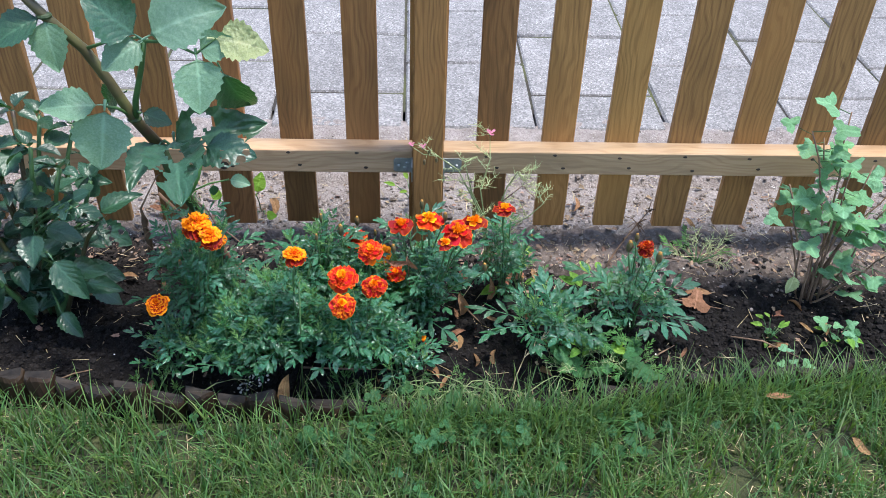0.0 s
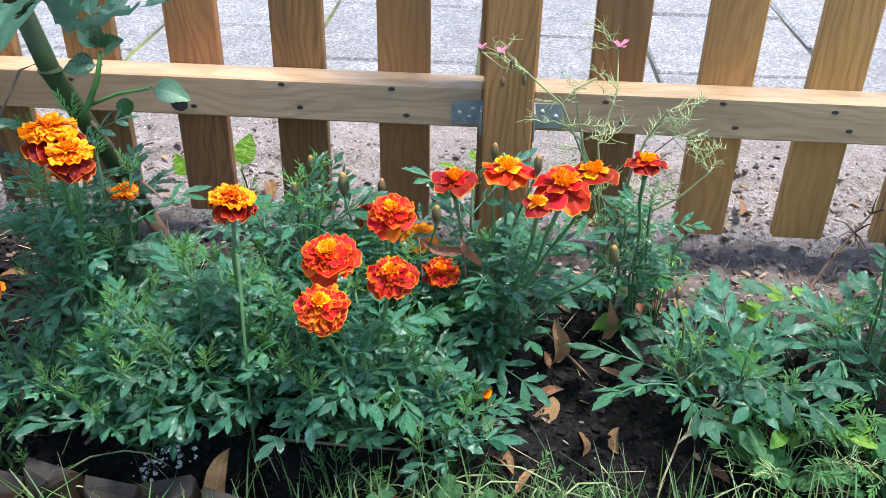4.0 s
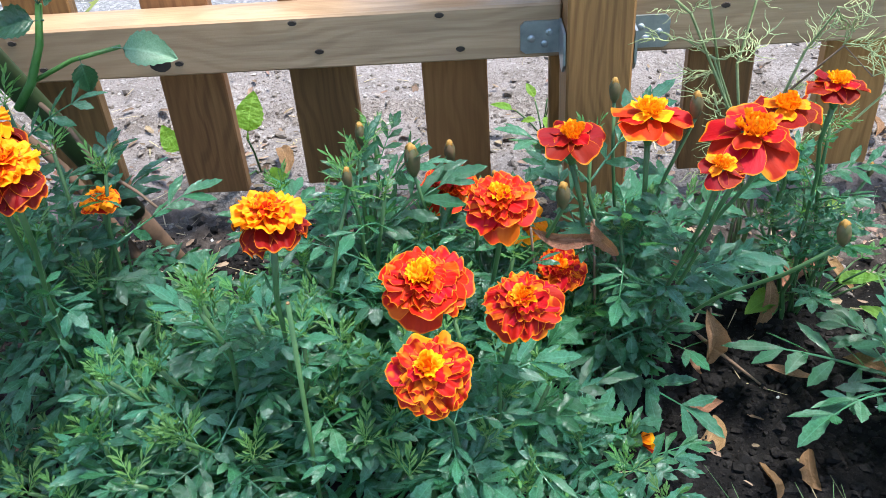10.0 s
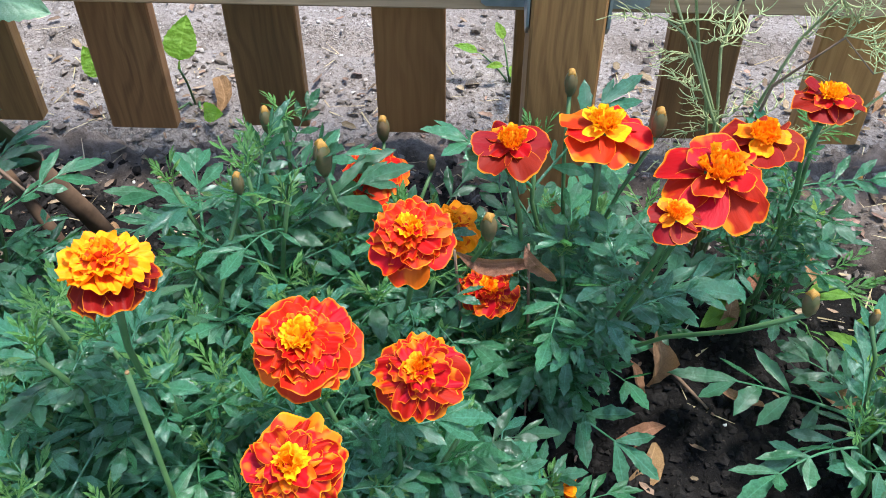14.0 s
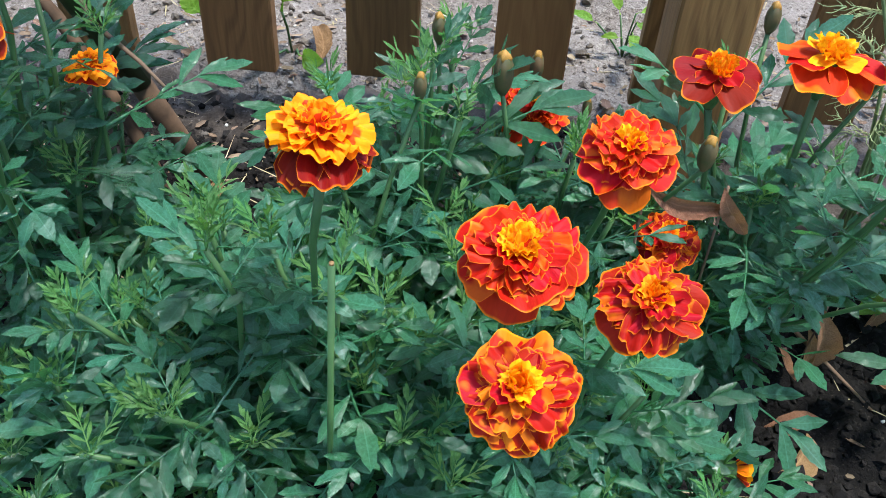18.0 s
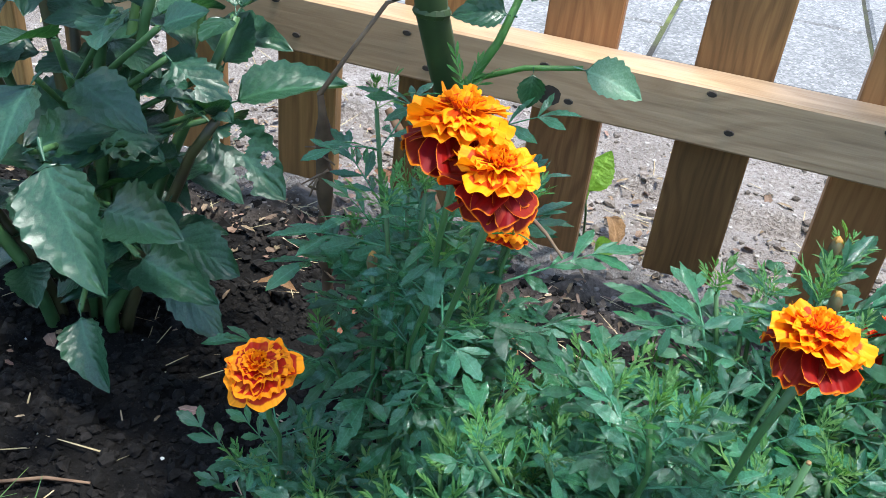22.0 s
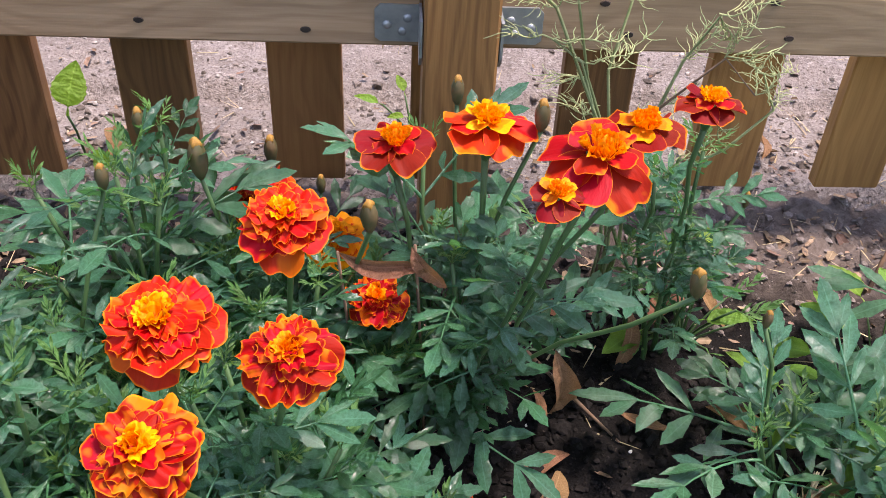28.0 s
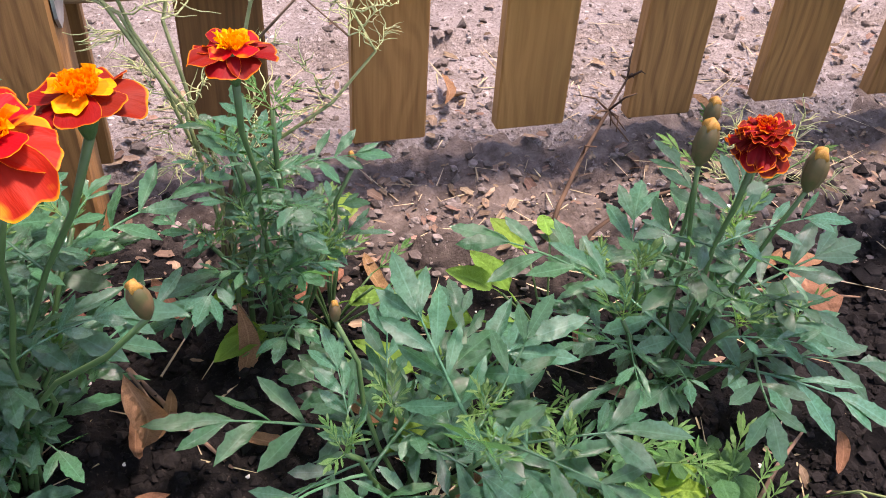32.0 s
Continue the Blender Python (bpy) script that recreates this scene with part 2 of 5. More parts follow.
def leaf_mat(name, dark, light, back, amount=0.28, rough=0.42, spec=0.5, scale=60, island=False, dh=0.03, dv=0.5, wave=0.5, veins=0.0):
    m = Mat(name, rough, spec)
    v = m.coords()
    c = m.ramp(m.noise(v, scale, 4), (0.3, dark), (0.7, light))
    uv = m.n("UVMap")
    s = m.n("SeparateXYZ")
    m.link(uv.outputs[0], s.inputs[0])
    rib = m.ramp(m.math("ABSOLUTE", m.math("SUBTRACT", s.outputs[0], 0.5)), (0.0, (0.38, 0.38, 0.38)), (0.055, (0, 0, 0)))
    c = m.mix(rib, c, tuple(min(1, 1.8 * x + 0.02) for x in light))
    c = m.hue(c, dh, dv, island)
    m.color(c)
    relief = m.math("ADD", m.noise(v, 5.0, 2), m.math("MULTIPLY", m.noise(v, scale * 4, 3), 0.06))
    if veins:
        side = m.math("ABSOLUTE", m.math("SUBTRACT", s.outputs[0], 0.5))
        ridge = m.math("ABSOLUTE", m.math("SINE", m.math("SUBTRACT", m.math("MULTIPLY", s.outputs[1], 20.0), m.math("MULTIPLY", side, 14.0))))
        relief = m.math("ADD", relief, m.math("MULTIPLY", ridge, veins))
    m.bump(relief, wave, 0.05)
    m.translucent(m.mix(0.75, c, back), amount)
    return m.m


MARI = leaf_mat("marigold_leaf", (0.014, 0.070, 0.036), (0.044, 0.164, 0.084), (0.14, 0.46, 0.10), 0.30, 0.25, 1.0, 60, False, 0.04, 0.85)
YOUNG = leaf_mat("young_leaf", (0.042, 0.132, 0.036), (0.10, 0.24, 0.062), (0.22, 0.5, 0.06), 0.3, 0.42)
DAHLIA = leaf_mat("dahlia_leaf", (0.010, 0.038, 0.021), (0.028, 0.080, 0.043), (0.07, 0.24, 0.03), 0.16, 0.34, 0.55, 40, False, 0.03, 0.5, 0.14, 0.16)
DAHLIAPALE = leaf_mat("pale_dahlia_leaf", (0.075, 0.155, 0.10), (0.15, 0.26, 0.17), (0.25, 0.5, 0.1), 0.3, 0.45, 0.5, 40, False, 0.03, 0.4, 0.12, 0.14)
YELLOWED = leaf_mat("yellowed_leaf", (0.30, 0.36, 0.14), (0.55, 0.60, 0.34), (0.6, 0.7, 0.2), 0.35, 0.5, 0.4, 40)
SHRUB = leaf_mat("shrub_leaf", (0.075, 0.21, 0.11), (0.15, 0.32, 0.155), (0.3, 0.6, 0.1), 0.34, 0.5, 0.4, 40, False, 0.03, 0.5, 0.35, 0.07)
CLOVER = leaf_mat("clover_leaf", (0.022, 0.085, 0.032), (0.05, 0.15, 0.055), (0.2, 0.5, 0.05), 0.28, 0.5, 0.4, 90)
WEED = leaf_mat("weed_leaf", (0.09, 0.22, 0.03), (0.20, 0.38, 0.06), (0.4, 0.7, 0.05), 0.38, 0.5, 0.4, 60)
DRYLEAF = leaf_mat("dry_leaf", (0.16, 0.078, 0.04), (0.33, 0.185, 0.10), (0.5, 0.25, 0.08), 0.18, 0.75, 0.2, 70, False, 0.04, 0.5)
DRYBITS = leaf_mat("dead_leaf_bits", (0.10, 0.066, 0.044), (0.28, 0.2, 0.14), (0.4, 0.2, 0.08), 0.1, 0.8, 0.2, 90, True, 0.05, 0.9)
GRASS = leaf_mat("grass_blade", (0.016, 0.057, 0.020), (0.080, 0.148, 0.041), (0.27, 0.45, 0.055), 0.3, 0.5, 0.35, 30, True, 0.08, 0.95)
STRAW = leaf_mat("dry_straw", (0.28, 0.22, 0.12), (0.48, 0.40, 0.26), (0.5, 0.4, 0.2), 0.2, 0.7, 0.2, 60, True, 0.03, 0.5)
WIRY = leaf_mat("wiry_stem", (0.20, 0.26, 0.10), (0.36, 0.40, 0.20), (0.45, 0.5, 0.2), 0.15, 0.6, 0.3, 60, True, 0.06, 0.4)


def plain(name, lo, hi, rough=0.6, scale=60, spec=0.4, metal=0.0, bump=0.3):
    m = Mat(name, rough, spec)
    a = m.noise(m.coords(), scale, 5)
    m.color(m.ramp(a, (0.3, lo), (0.7, hi))).bump(a, bump, 0.001)
    m.p.inputs["Metallic"].default_value = metal
    return m.m


STEM = plain("green_stem", (0.03, 0.08, 0.026), (0.06, 0.128, 0.042), 0.5)
PURPLE = plain("purplish_stem", (0.045, 0.028, 0.022), (0.085, 0.085, 0.03), 0.4, 25)
BROWN = plain("brown_twig", (0.10, 0.06, 0.04), (0.22, 0.14, 0.09), 0.85)
WOODY = plain("woody_bark", (0.035, 0.022, 0.015), (0.13, 0.08, 0.05), 0.85, 40, 0.2, 0.0, 0.8)
STEEL = plain("galvanised_steel", (0.28, 0.31, 0.32), (0.45, 0.47, 0.48), 0.45, 80, 0.5, 0.8)
DARK = plain("dark_screw", (0.015, 0.011, 0.008), (0.05, 0.035, 0.025), 0.8)
WHITE = plain("white_grit", (0.55, 0.53, 0.50), (0.75, 0.73, 0.7), 0.8)
STONE = plain("grey_pebble", (0.27, 0.245, 0.23), (0.46, 0.43, 0.41), 0.8)
BRICK = plain("red_brick", (0.15, 0.088, 0.066), (0.25, 0.165, 0.13), 0.9, 90)
PINK = leaf_mat("pink_petal", (0.55, 0.16, 0.28), (0.75, 0.3, 0.42), (0.8, 0.3, 0.4), 0.35, 0.6, 0.3)
BUDMAT = plain("bud_calyx", (0.055, 0.062, 0.022), (0.14, 0.085, 0.042), 0.55, 1.6)
DSTEM = plain("dahlia_stem", (0.016, 0.03, 0.01), (0.036, 0.06, 0.017), 0.55, 30)


def petal_mat(name, base, body, rim, rim_at=0.86, blotch=0.0, patch=0.0, spread=(0.12, 0.42)):
    m = Mat(name, 0.6, 0.2)
    uv, s = m.n("UVMap"), m.n("SeparateXYZ")
    m.link(uv.outputs[0], s.inputs[0])
    side = m.math("ABSOLUTE", m.math("MULTIPLY", m.math("SUBTRACT", s.outputs[0], 0.5), 2.0))
    e = m.math("MAXIMUM", m.math("POWER", side, 2.0), s.outputs[1])
    wob = m.noise(m.coords((1, 1, 1)), 2.6, 3)
    e = m.math("ADD", e, m.math("MULTIPLY", m.math("SUBTRACT", wob, 0.5), 0.03 + blotch))
    c = m.ramp(e, (spread[0], base), (spread[1], body), (rim_at - 0.03, body), (min(1.0, rim_at + 0.01), rim))
    fan = m.n("Mapping")
    fan.inputs["Scale"].default_value = (9, 1.4, 1)
    m.link(uv.outputs[0], fan.inputs[0])
    streak = m.noise(fan.outputs[0], 1.0, 3, 0.6)
    c = m.mix(m.math("MULTIPLY", m.ramp(streak, (0.45, (0, 0, 0)), (0.72, (1, 1, 1))), 0.34), c, tuple(0.4 * x for x in body))
    c = m.mix(m.math("MULTIPLY", m.ramp(streak, (0.28, (1, 1, 1)), (0.40, (0, 0, 0))), 0.06), c, rim)
    if patch:
        # golden corners where the red has not spread to the rim
        q = m.ramp(m.noise(m.coords((1, 1, 1)), 1.3, 2), (0.57, (0, 0, 0)), (0.63, (1, 1, 1)))
        far = m.ramp(e, (0.45, (0, 0, 0)), (0.8, (1, 1, 1)))
        c = m.mix(m.math("MULTIPLY", m.math("MULTIPLY", q, far), patch), c, rim)
    veins = m.n("TexWave", Scale=4.0, Distortion=4.0, Detail=2.0)
    m.link(uv.outputs[0], veins.inputs["Vector"])
    c = m.mix(m.math("MULTIPLY", veins.outputs["Fac"], 0.04), c, tuple(0.6 * x for x in body))
    c = m.hue(c, 0.012, 0.25)
    m.color(c)
    m.bump(streak, 0.1, 0.03)
    m.translucent(c, 0.3)
    return m.m


P_RED = petal_mat("red_petal", (0.88, 0.29, 0.003), (0.40, 0.003, 0.002), (0.93, 0.25, 0.005), 0.985, 0.04, 0.6, (0.10, 0.30))
P_ORANGE = petal_mat("orange_red_petal", (0.90, 0.34, 0.004), (0.52, 0.010, 0.002), (0.94, 0.25, 0.008), 0.988, 0.05, 0.4, (0.07, 0.28))
P_DARK = petal_mat("dark_red_petal", (0.28, 0.010, 0.002), (0.21, 0.0045, 0.0022), (0.80, 0.19, 0.004), 0.985, 0.05)
P_GOLD = petal_mat("gold_petal", (0.38, 0.016, 0.002), (0.64, 0.055, 0.002), (0.95, 0.32, 0.004), 0.74, 0.25, 0.5, (0.2, 0.5))
P_FLAME = petal_mat("flame_petal", (0.42, 0.012, 0.002), (0.44, 0.014, 0.002), (0.95, 0.30, 0.004), 0.86, 0.15, 0.3, (0.2, 0.5))
P_YELLOW = petal_mat("yellow_petal", (0.70, 0.10, 0.002), (0.88, 0.27, 0.003), (0.93, 0.42, 0.004), 0.75, 0.2)
P_AMBER = petal_mat("amber_petal", (0.70, 0.12, 0.002), (0.85, 0.20, 0.002), (0.92, 0.32, 0.004), 0.8, 0.2)

# ---- building helpers ----
WORLD = {}


def mesh(name, verts, faces, mats, uvs=None, smooth=True, index=None):
    me = bpy.data.meshes.new(name)
    me.from_pydata([tuple(v) for v in verts], [], faces)
    for mt in (mats if isinstance(mats, (list, tuple)) else [mats]):
        me.materials.append(mt)
    if uvs is not None:
        layer = me.uv_layers.new(name="UVMap")
        vi = np.empty(len(me.loops), dtype=np.int32)
        me.loops.foreach_get("vertex_index", vi)
        layer.data.foreach_set("uv", np.asarray(uvs, dtype=np.float32)[vi].ravel())
    if smooth:
        me.polygons.foreach_set("use_smooth", [True] * len(me.polygons))
    if index is not None:
        me.polygons.foreach_set("material_index", index)
    me.update()
    return me


def thing(name, label, category, at=(0, 0, 0), group="", kind="", data=None, m=None):
    ob = new(name, data)
    m = m or Matrix.Translation(at)
    ob.matrix_basis = m
    WORLD[ob] = m
    return tagged(ob, label, category, group, kind)


def part(name, me, parent, m=None, label="", kind=""):
    """One mesh as a part of parent; m is its pose in the world."""
    ob = new(name, me)
    m = m or WORLD[parent]
    ob.parent = parent
    ob.matrix_basis = WORLD[parent].inverted() @ m
    WORLD[ob] = m
    return tagged(ob, label, "", "", kind)


def aim(p, d, up=(0, 0, 1), size=1.0):
    """A pose at p whose y axis runs along d and whose z axis leans to up."""
    y = Vector(d).normalized()
    x = y.cross(Vector(up))
    if x.length < 1e-4:
        x = y.cross(Vector((1, 0, 0)))
    x.normalize()
    z = x.cross(y)
    s = (size, size, size) if isinstance(size, (int, float)) else size
    return Matrix(((x.x * s[0], y.x * s[1], z.x * s[2], p[0]), (x.y * s[0], y.y * s[1], z.y * s[2], p[1]), (x.z * s[0], y.z * s[1], z.z * s[2], p[2]), (0, 0, 0, 1)))


def tube(name, pts, radii, mat, sides=6):
    pts = [Vector(p) for p in pts]
    verts, faces, uvs = [], [], []
    side = Vector((1, 0.3, 0))
    for i, p in enumerate(pts):
        d = (pts[min(i + 1, len(pts) - 1)] - pts[max(i - 1, 0)]).normalized()
        a = d.cross(side)
        a = a.normalized() if a.length > 1e-3 else d.cross(Vector((0, 0, 1))).normalized()
        b = d.cross(a)
        r = radii[i] if isinstance(radii, (list, tuple)) else radii
        for k in range(sides):
            t = 2 * math.pi * k / sides
            verts.append(p + (a * math.cos(t) + b * math.sin(t)) * r)
            uvs.append((0.1, i / len(pts)))
    for i in range(len(pts) - 1):
        for k in range(sides):
            k2 = (k + 1) % sides
            faces.append((i * sides + k, i * sides + k2, (i + 1) * sides + k2, (i + 1) * sides + k))
    faces.append(tuple(range(sides))[::-1])
    faces.append(tuple((len(pts) - 1) * sides + k for k in range(sides)))
    return mesh(name, verts, faces, mat, uvs)


def arc(a, b, lift, n=7, wob=0.0, r=rng):
    """Points from a to b; lift bends the middle upwards and outwards."""
    a, b = Vector(a), Vector(b)
    out = []
    for i in range(n):
        t = i / (n - 1)
        horiz = t ** (1.0 + lift)
        p = Vector((a.x + (b.x - a.x) * horiz, a.y + (b.y - a.y) * horiz, a.z + (b.z - a.z) * t))
        if 0 < i < n - 1 and wob:
            p += Vector((r.uniform(-wob, wob), r.uniform(-wob, wob), 0))
        out.append(p)
    return out


def slab_mesh(name, sx, sy, sz, mat, bevel=0.003, seed=0, rough=0.0):
    """A block with its origin in the middle and worn edges."""
    bm = bmesh.new()
    bmesh.ops.create_cube(bm, size=1, matrix=Matrix.Diagonal((sx, sy, sz, 1)))
    bmesh.ops.bevel(bm, geom=bm.edges[:] + bm.verts[:], offset=bevel, segments=1, affect="EDGES")
    r = random.Random(seed)
    if rough:
        for v in bm.verts:
            v.co += Vector((r.uniform(-rough, rough), r.uniform(-rough, rough), r.uniform(-rough, rough)))
    me = bpy.data.meshes.new(name)
    bm.to_mesh(me)
    bm.free()
    me.materials.append(mat)
    return me


def fbm(x, y, s):
    return noise.fractal(Vector((x * s, y * s, 3.1)), 1.0, 2.0, 5)


def edge_y(x):
    """The line of the log edging."""
    return -0.462 - 0.022 * math.cos(min(1.6, abs(x + 0.13) * 2.6)) + 0.045 * min(1, max(0, abs(x + 0.1) - 0.25)) * 2 - 0.004 * math.sin(9 * x)


def soil_z(x, y):
    z = -0.012 + 0.016 * fbm(x, y, 7) + 0.011 * fbm(x + 5, y, 26) + 0.006 * fbm(x, y + 9, 64)
    z += 0.018 * math.exp(-((x + 0.12) ** 2 / 0.16 + (y + 0.32) ** 2 / 0.02))
    return z - 0.012 * math.exp(-((y + 0.44) / 0.03) ** 2)


def dirt_z(x, y):
    """Trodden dirt behind the fence, with a low worn step and a ragged end on the paving."""
    z = -0.004 + 0.007 * fbm(x, y, 9) + 0.004 * fbm(x, y, 40) - 0.03 * max(0, 1 - y / 0.03)
    brim = 0.163 + 0.012 * fbm(x, 3.0, 5)
    z += 0.012 * min(1, max(0, (y - 0.03) / 0.1)) - 0.008 * math.exp(-((y - brim + 0.008) / 0.008) ** 2) + 0.012 * min(1, max(0, (y - brim) / 0.008))
    z += 0.018 * min(1, max(0, (y - 0.2) / 0.12))
    return z - 0.05 * min(1, max(0, (y - 0.375 - 0.03 * fbm(x, 7.0, 6)) / 0.05))


# ---- ground ----
def sheet(name, x0, x1, y0, y1, step, zf, mat):
    nx, ny = int((x1 - x0) / step) + 1, int((y1 - y0) / step) + 1
    verts = [(x0 + i * step, y0 + j * step, zf(x0 + i * step, y0 + j * step)) for j in range(ny) for i in range(nx)]
    faces = [(j * nx + i, j * nx + i + 1, (j + 1) * nx + i + 1, (j + 1) * nx + i) for j in range(ny - 1) for i in range(nx - 1)]
    return mesh(name, verts, faces, mat)


def ring_sheet(name, hole, far, z, mat):
    """A flat sheet to the horizon with a sunk middle part under the bed."""
    x0, x1, y0, y1 = hole
    v = [(-far, -far, z), (far, -far, z), (far, far, z), (-far, far, z), (x0, y0, z), (x1, y0, z), (x1, y1, z), (x0, y1, z), (x0, y0, z - 0.06), (x1, y0, z - 0.06), (x1, y1, z - 0.06), (x0, y1, z - 0.06)]
    f = [(0, 1, 5, 4), (1, 2, 6, 5), (2, 3, 7, 6), (3, 0, 4, 7), (4, 5, 9, 8), (5, 6, 10, 9), (6, 7, 11, 10), (7, 4, 8, 11), (8, 9, 10, 11)]
    return mesh(name, v, f, mat, smooth=False)


thing("ground", "grassy earth reaching away on all sides", "ground", kind="structure", data=ring_sheet("ground", (-3.29, 3.29, -0.52, 4.98), 300, -0.008, LAWN))
thing("lawn_ground", "earth under the short lawn grass", "ground", kind="structure", data=sheet("lawn_ground", -3.27, 3.27, -1.7, -0.44, 0.03, lambda x, y: 0.0 + 0.008 * fbm(x, y, 9) - (0.03 if y > edge_y(x) - 0.01 else 0), LAWN))
thing("soil_bed", "dark crumbly garden soil of the flower bed", "soil", kind="structure", data=sheet("soil_bed", -3.28, 3.28, -0.475, 0.075, 0.0065, lambda x, y: soil_z(x, y) - (0.05 if y < edge_y(x) + 0.004 else 0) - 0.03 * max(0, (y - 0.035) / 0.04), SOIL))
thing("dirt_strip", "pale sandy dirt between fence and paving", "dirt", kind="structure", data=sheet("dirt_strip", -3.28, 3.28, 0.0, 0.6, 0.01, dirt_z, DIRT))

# ---- fence ----
SP, PW = 0.1198, 0.0592
fence = thing("picket_fence", "brown treated-pine picket fence with a square post", "fence")
picket_data = [slab_mesh("picket", PW, 0.015, 0.80, WOOD, 0.0015, s) for s in range(3)]
for k in range(-26, 28):
    if k:
        lean = rng.uniform(-0.25, 0.25)
        zb = 0.016 + rng.uniform(-0.003, 0.003)
        part("picket", picket_data[k % 3], fence, pose(SP * k + rng.uniform(-0.001, 0.001), 0.0078, zb + 0.40, 0, lean, 0))
part("picket", slab_mesh("picket", 0.065, 0.015, 0.80, WOOD, 0.0015, 4), fence, pose(-0.0008, 0.0078, 0.416, 0, 0, 0))
post_me = slab_mesh("post", 0.053, 0.058, 1.0, WOOD, 0.002)
part("post", post_me, fence, pose(0.0, -0.049, 0.36, 0, 0, 0), "square post in the line of the pickets")
rails = []
for x0, x1 in ((-3.16, -0.0275), (0.0275, 3.28)):
    me = slab_mesh("rail", 0.047, 0.0405, x1 - x0, RAIL, 0.0018)
    rails.append((part("rail", me, fence, pose((x0 + x1) / 2, -0.0205, 0.1825, 0, 90, 0), "planed rail with a pale upper face"), x0, x1))
bm = bmesh.new()
bmesh.ops.create_cone(bm, cap_ends=True, segments=10, radius1=0.0032, radius2=0.0026, depth=0.0016)
hole_me = bpy.data.meshes.new("screw")
bm.to_mesh(hole_me)
bm.free()
hole_me.materials.append(DARK)
for k in range(-8, 9):
    if not k:
        continue
    rail = rails[0][0] if k < 0 else rails[1][0]
    for dx, z in ((-0.012, 0.198), (0.009, 0.172)):
        part("screw", hole_me, rail, pose(SP * k + dx + rng.uniform(-0.004, 0.004), -0.0412, z + rng.uniform(-0.003, 0.003), 90, 0, 0) @ Matrix.Diagonal((1.3, 0.8, 1, 1)), "sunk dark screw head")
knot_me = mesh("knot", [(0, 0, 0.0006)] + [(0.009 * math.cos(t * math.pi / 7) * (1 + 0.15 * math.sin(t)), 0.0085 * math.sin(t * math.pi / 7), 0) for t in range(14)], [(0, i + 1, (i + 1) % 14 + 1) for i in range(14)], DARK)
part("knot", knot_me, rails[0][0], pose(-0.368, -0.0413, 0.172, 90, 0, 0), "dark round knot in the wood")


def bracket(sign):
    bm = bmesh.new()
    x0 = sign * 0.0275
    # plate on the rail and a flange with a rounded foot along the post
    prof = [(0, 0.014), (0.030, 0.014), (0.034, 0.010), (0.034, -0.011), (0.030, -0.014), (0, -0.014)]
    front = [bm.verts.new((x0 + sign * a, -0.0412, b)) for a, b in prof]
    back = [bm.verts.new((x0 + sign * a, -0.0434, b)) for a, b in prof]
    foot = [(-0.0412, 0.015), (-0.076, 0.015), (-0.076, -0.012), (-0.068, -0.021), (-0.058, -0.021), (-0.0412, -0.014)]
    left = [bm.verts.new((x0 - sign * 0.0001, a, b)) for a, b in foot]
    right = [bm.verts.new((x0 + sign * 0.002, a, b)) for a, b in foot]
    for u, w in ((front, back), (left, right)):
        bm.faces.new(u)
        bm.faces.new(w)
        for i in range(len(u)):
            bm.faces.new((u[i], u[(i + 1) % len(u)], w[(i + 1) % len(w)], w[i]))
    bmesh.ops.recalc_face_normals(bm, faces=bm.faces)
    me = bpy.data.meshes.new("bracket")
    bm.to_mesh(me)
    bm.free()
    me.materials.append(STEEL)
    ob = part("bracket", me, fence, Matrix.Translation((0, 0, 0.178)), "galvanised steel angle bracket")
    bm = bmesh.new()
    bmesh.ops.create_uvsphere(bm, u_segments=12, v_segments=6, radius=0.0034)
    bmesh.ops.scale(bm, vec=(1, 1, 0.45), verts=bm.verts)
    head = bpy.data.meshes.new("bracket_screw")
    bm.to_mesh(head)
    bm.free()
    head.materials.append(STEEL)
    for a, b in ((0.010, 0.182), (0.014, 0.172), (0.025, 0.177)):
        part("bracket_screw", head, ob, pose(x0 + sign * a, -0.0437, b, 90, 0, 0))


bracket(-1)
bracket(1)

# ---- log edging ----
edging = thing("log_edging", "weathered half-log lawn edging, partly sunk and tilted", "garden edging")


def half_log(seed):
    r = random.Random(seed)
    n, verts, faces, idx = 9, [], [], []
    rad = 0.0245
    for z, s in ((-0.05, 1.0), (0.028, 1.0), (0.034, 0.9)):
        for i in range(n):
            t = math.pi * i / (n - 1)
            verts.append((-math.cos(t) * rad * s, -math.sin(t) * rad * 0.95 * s, z + r.uniform(-0.002, 0.002) + (0.006 * math.sin(3 * t + seed) if z > 0 else 0)))
    for j in range(2):
        for i in range(n - 1):
            faces.append((j * n + i, j * n + i + 1, (j + 1) * n + i + 1, (j + 1) * n + i))
            idx.append(0)
        faces.append((j * n + n - 1, j * n, (j + 1) * n, (j + 1) * n + n - 1))
        idx.append(0)
    faces.append(tuple(2 * n + i for i in range(n)))
    idx.append(1)
    faces.append(tuple(range(n))[::-1])
    idx.append(0)
    return mesh("half_log", verts, faces, [LOG, LOGEND], smooth=False, index=idx)


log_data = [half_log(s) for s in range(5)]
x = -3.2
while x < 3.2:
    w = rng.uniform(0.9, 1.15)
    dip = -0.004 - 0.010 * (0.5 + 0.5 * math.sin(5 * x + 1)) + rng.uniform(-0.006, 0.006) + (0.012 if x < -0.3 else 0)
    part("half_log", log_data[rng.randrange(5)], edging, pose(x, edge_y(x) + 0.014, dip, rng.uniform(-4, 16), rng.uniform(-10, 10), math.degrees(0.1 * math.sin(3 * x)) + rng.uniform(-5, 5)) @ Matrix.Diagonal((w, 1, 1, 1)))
    x += 0.0475 * w


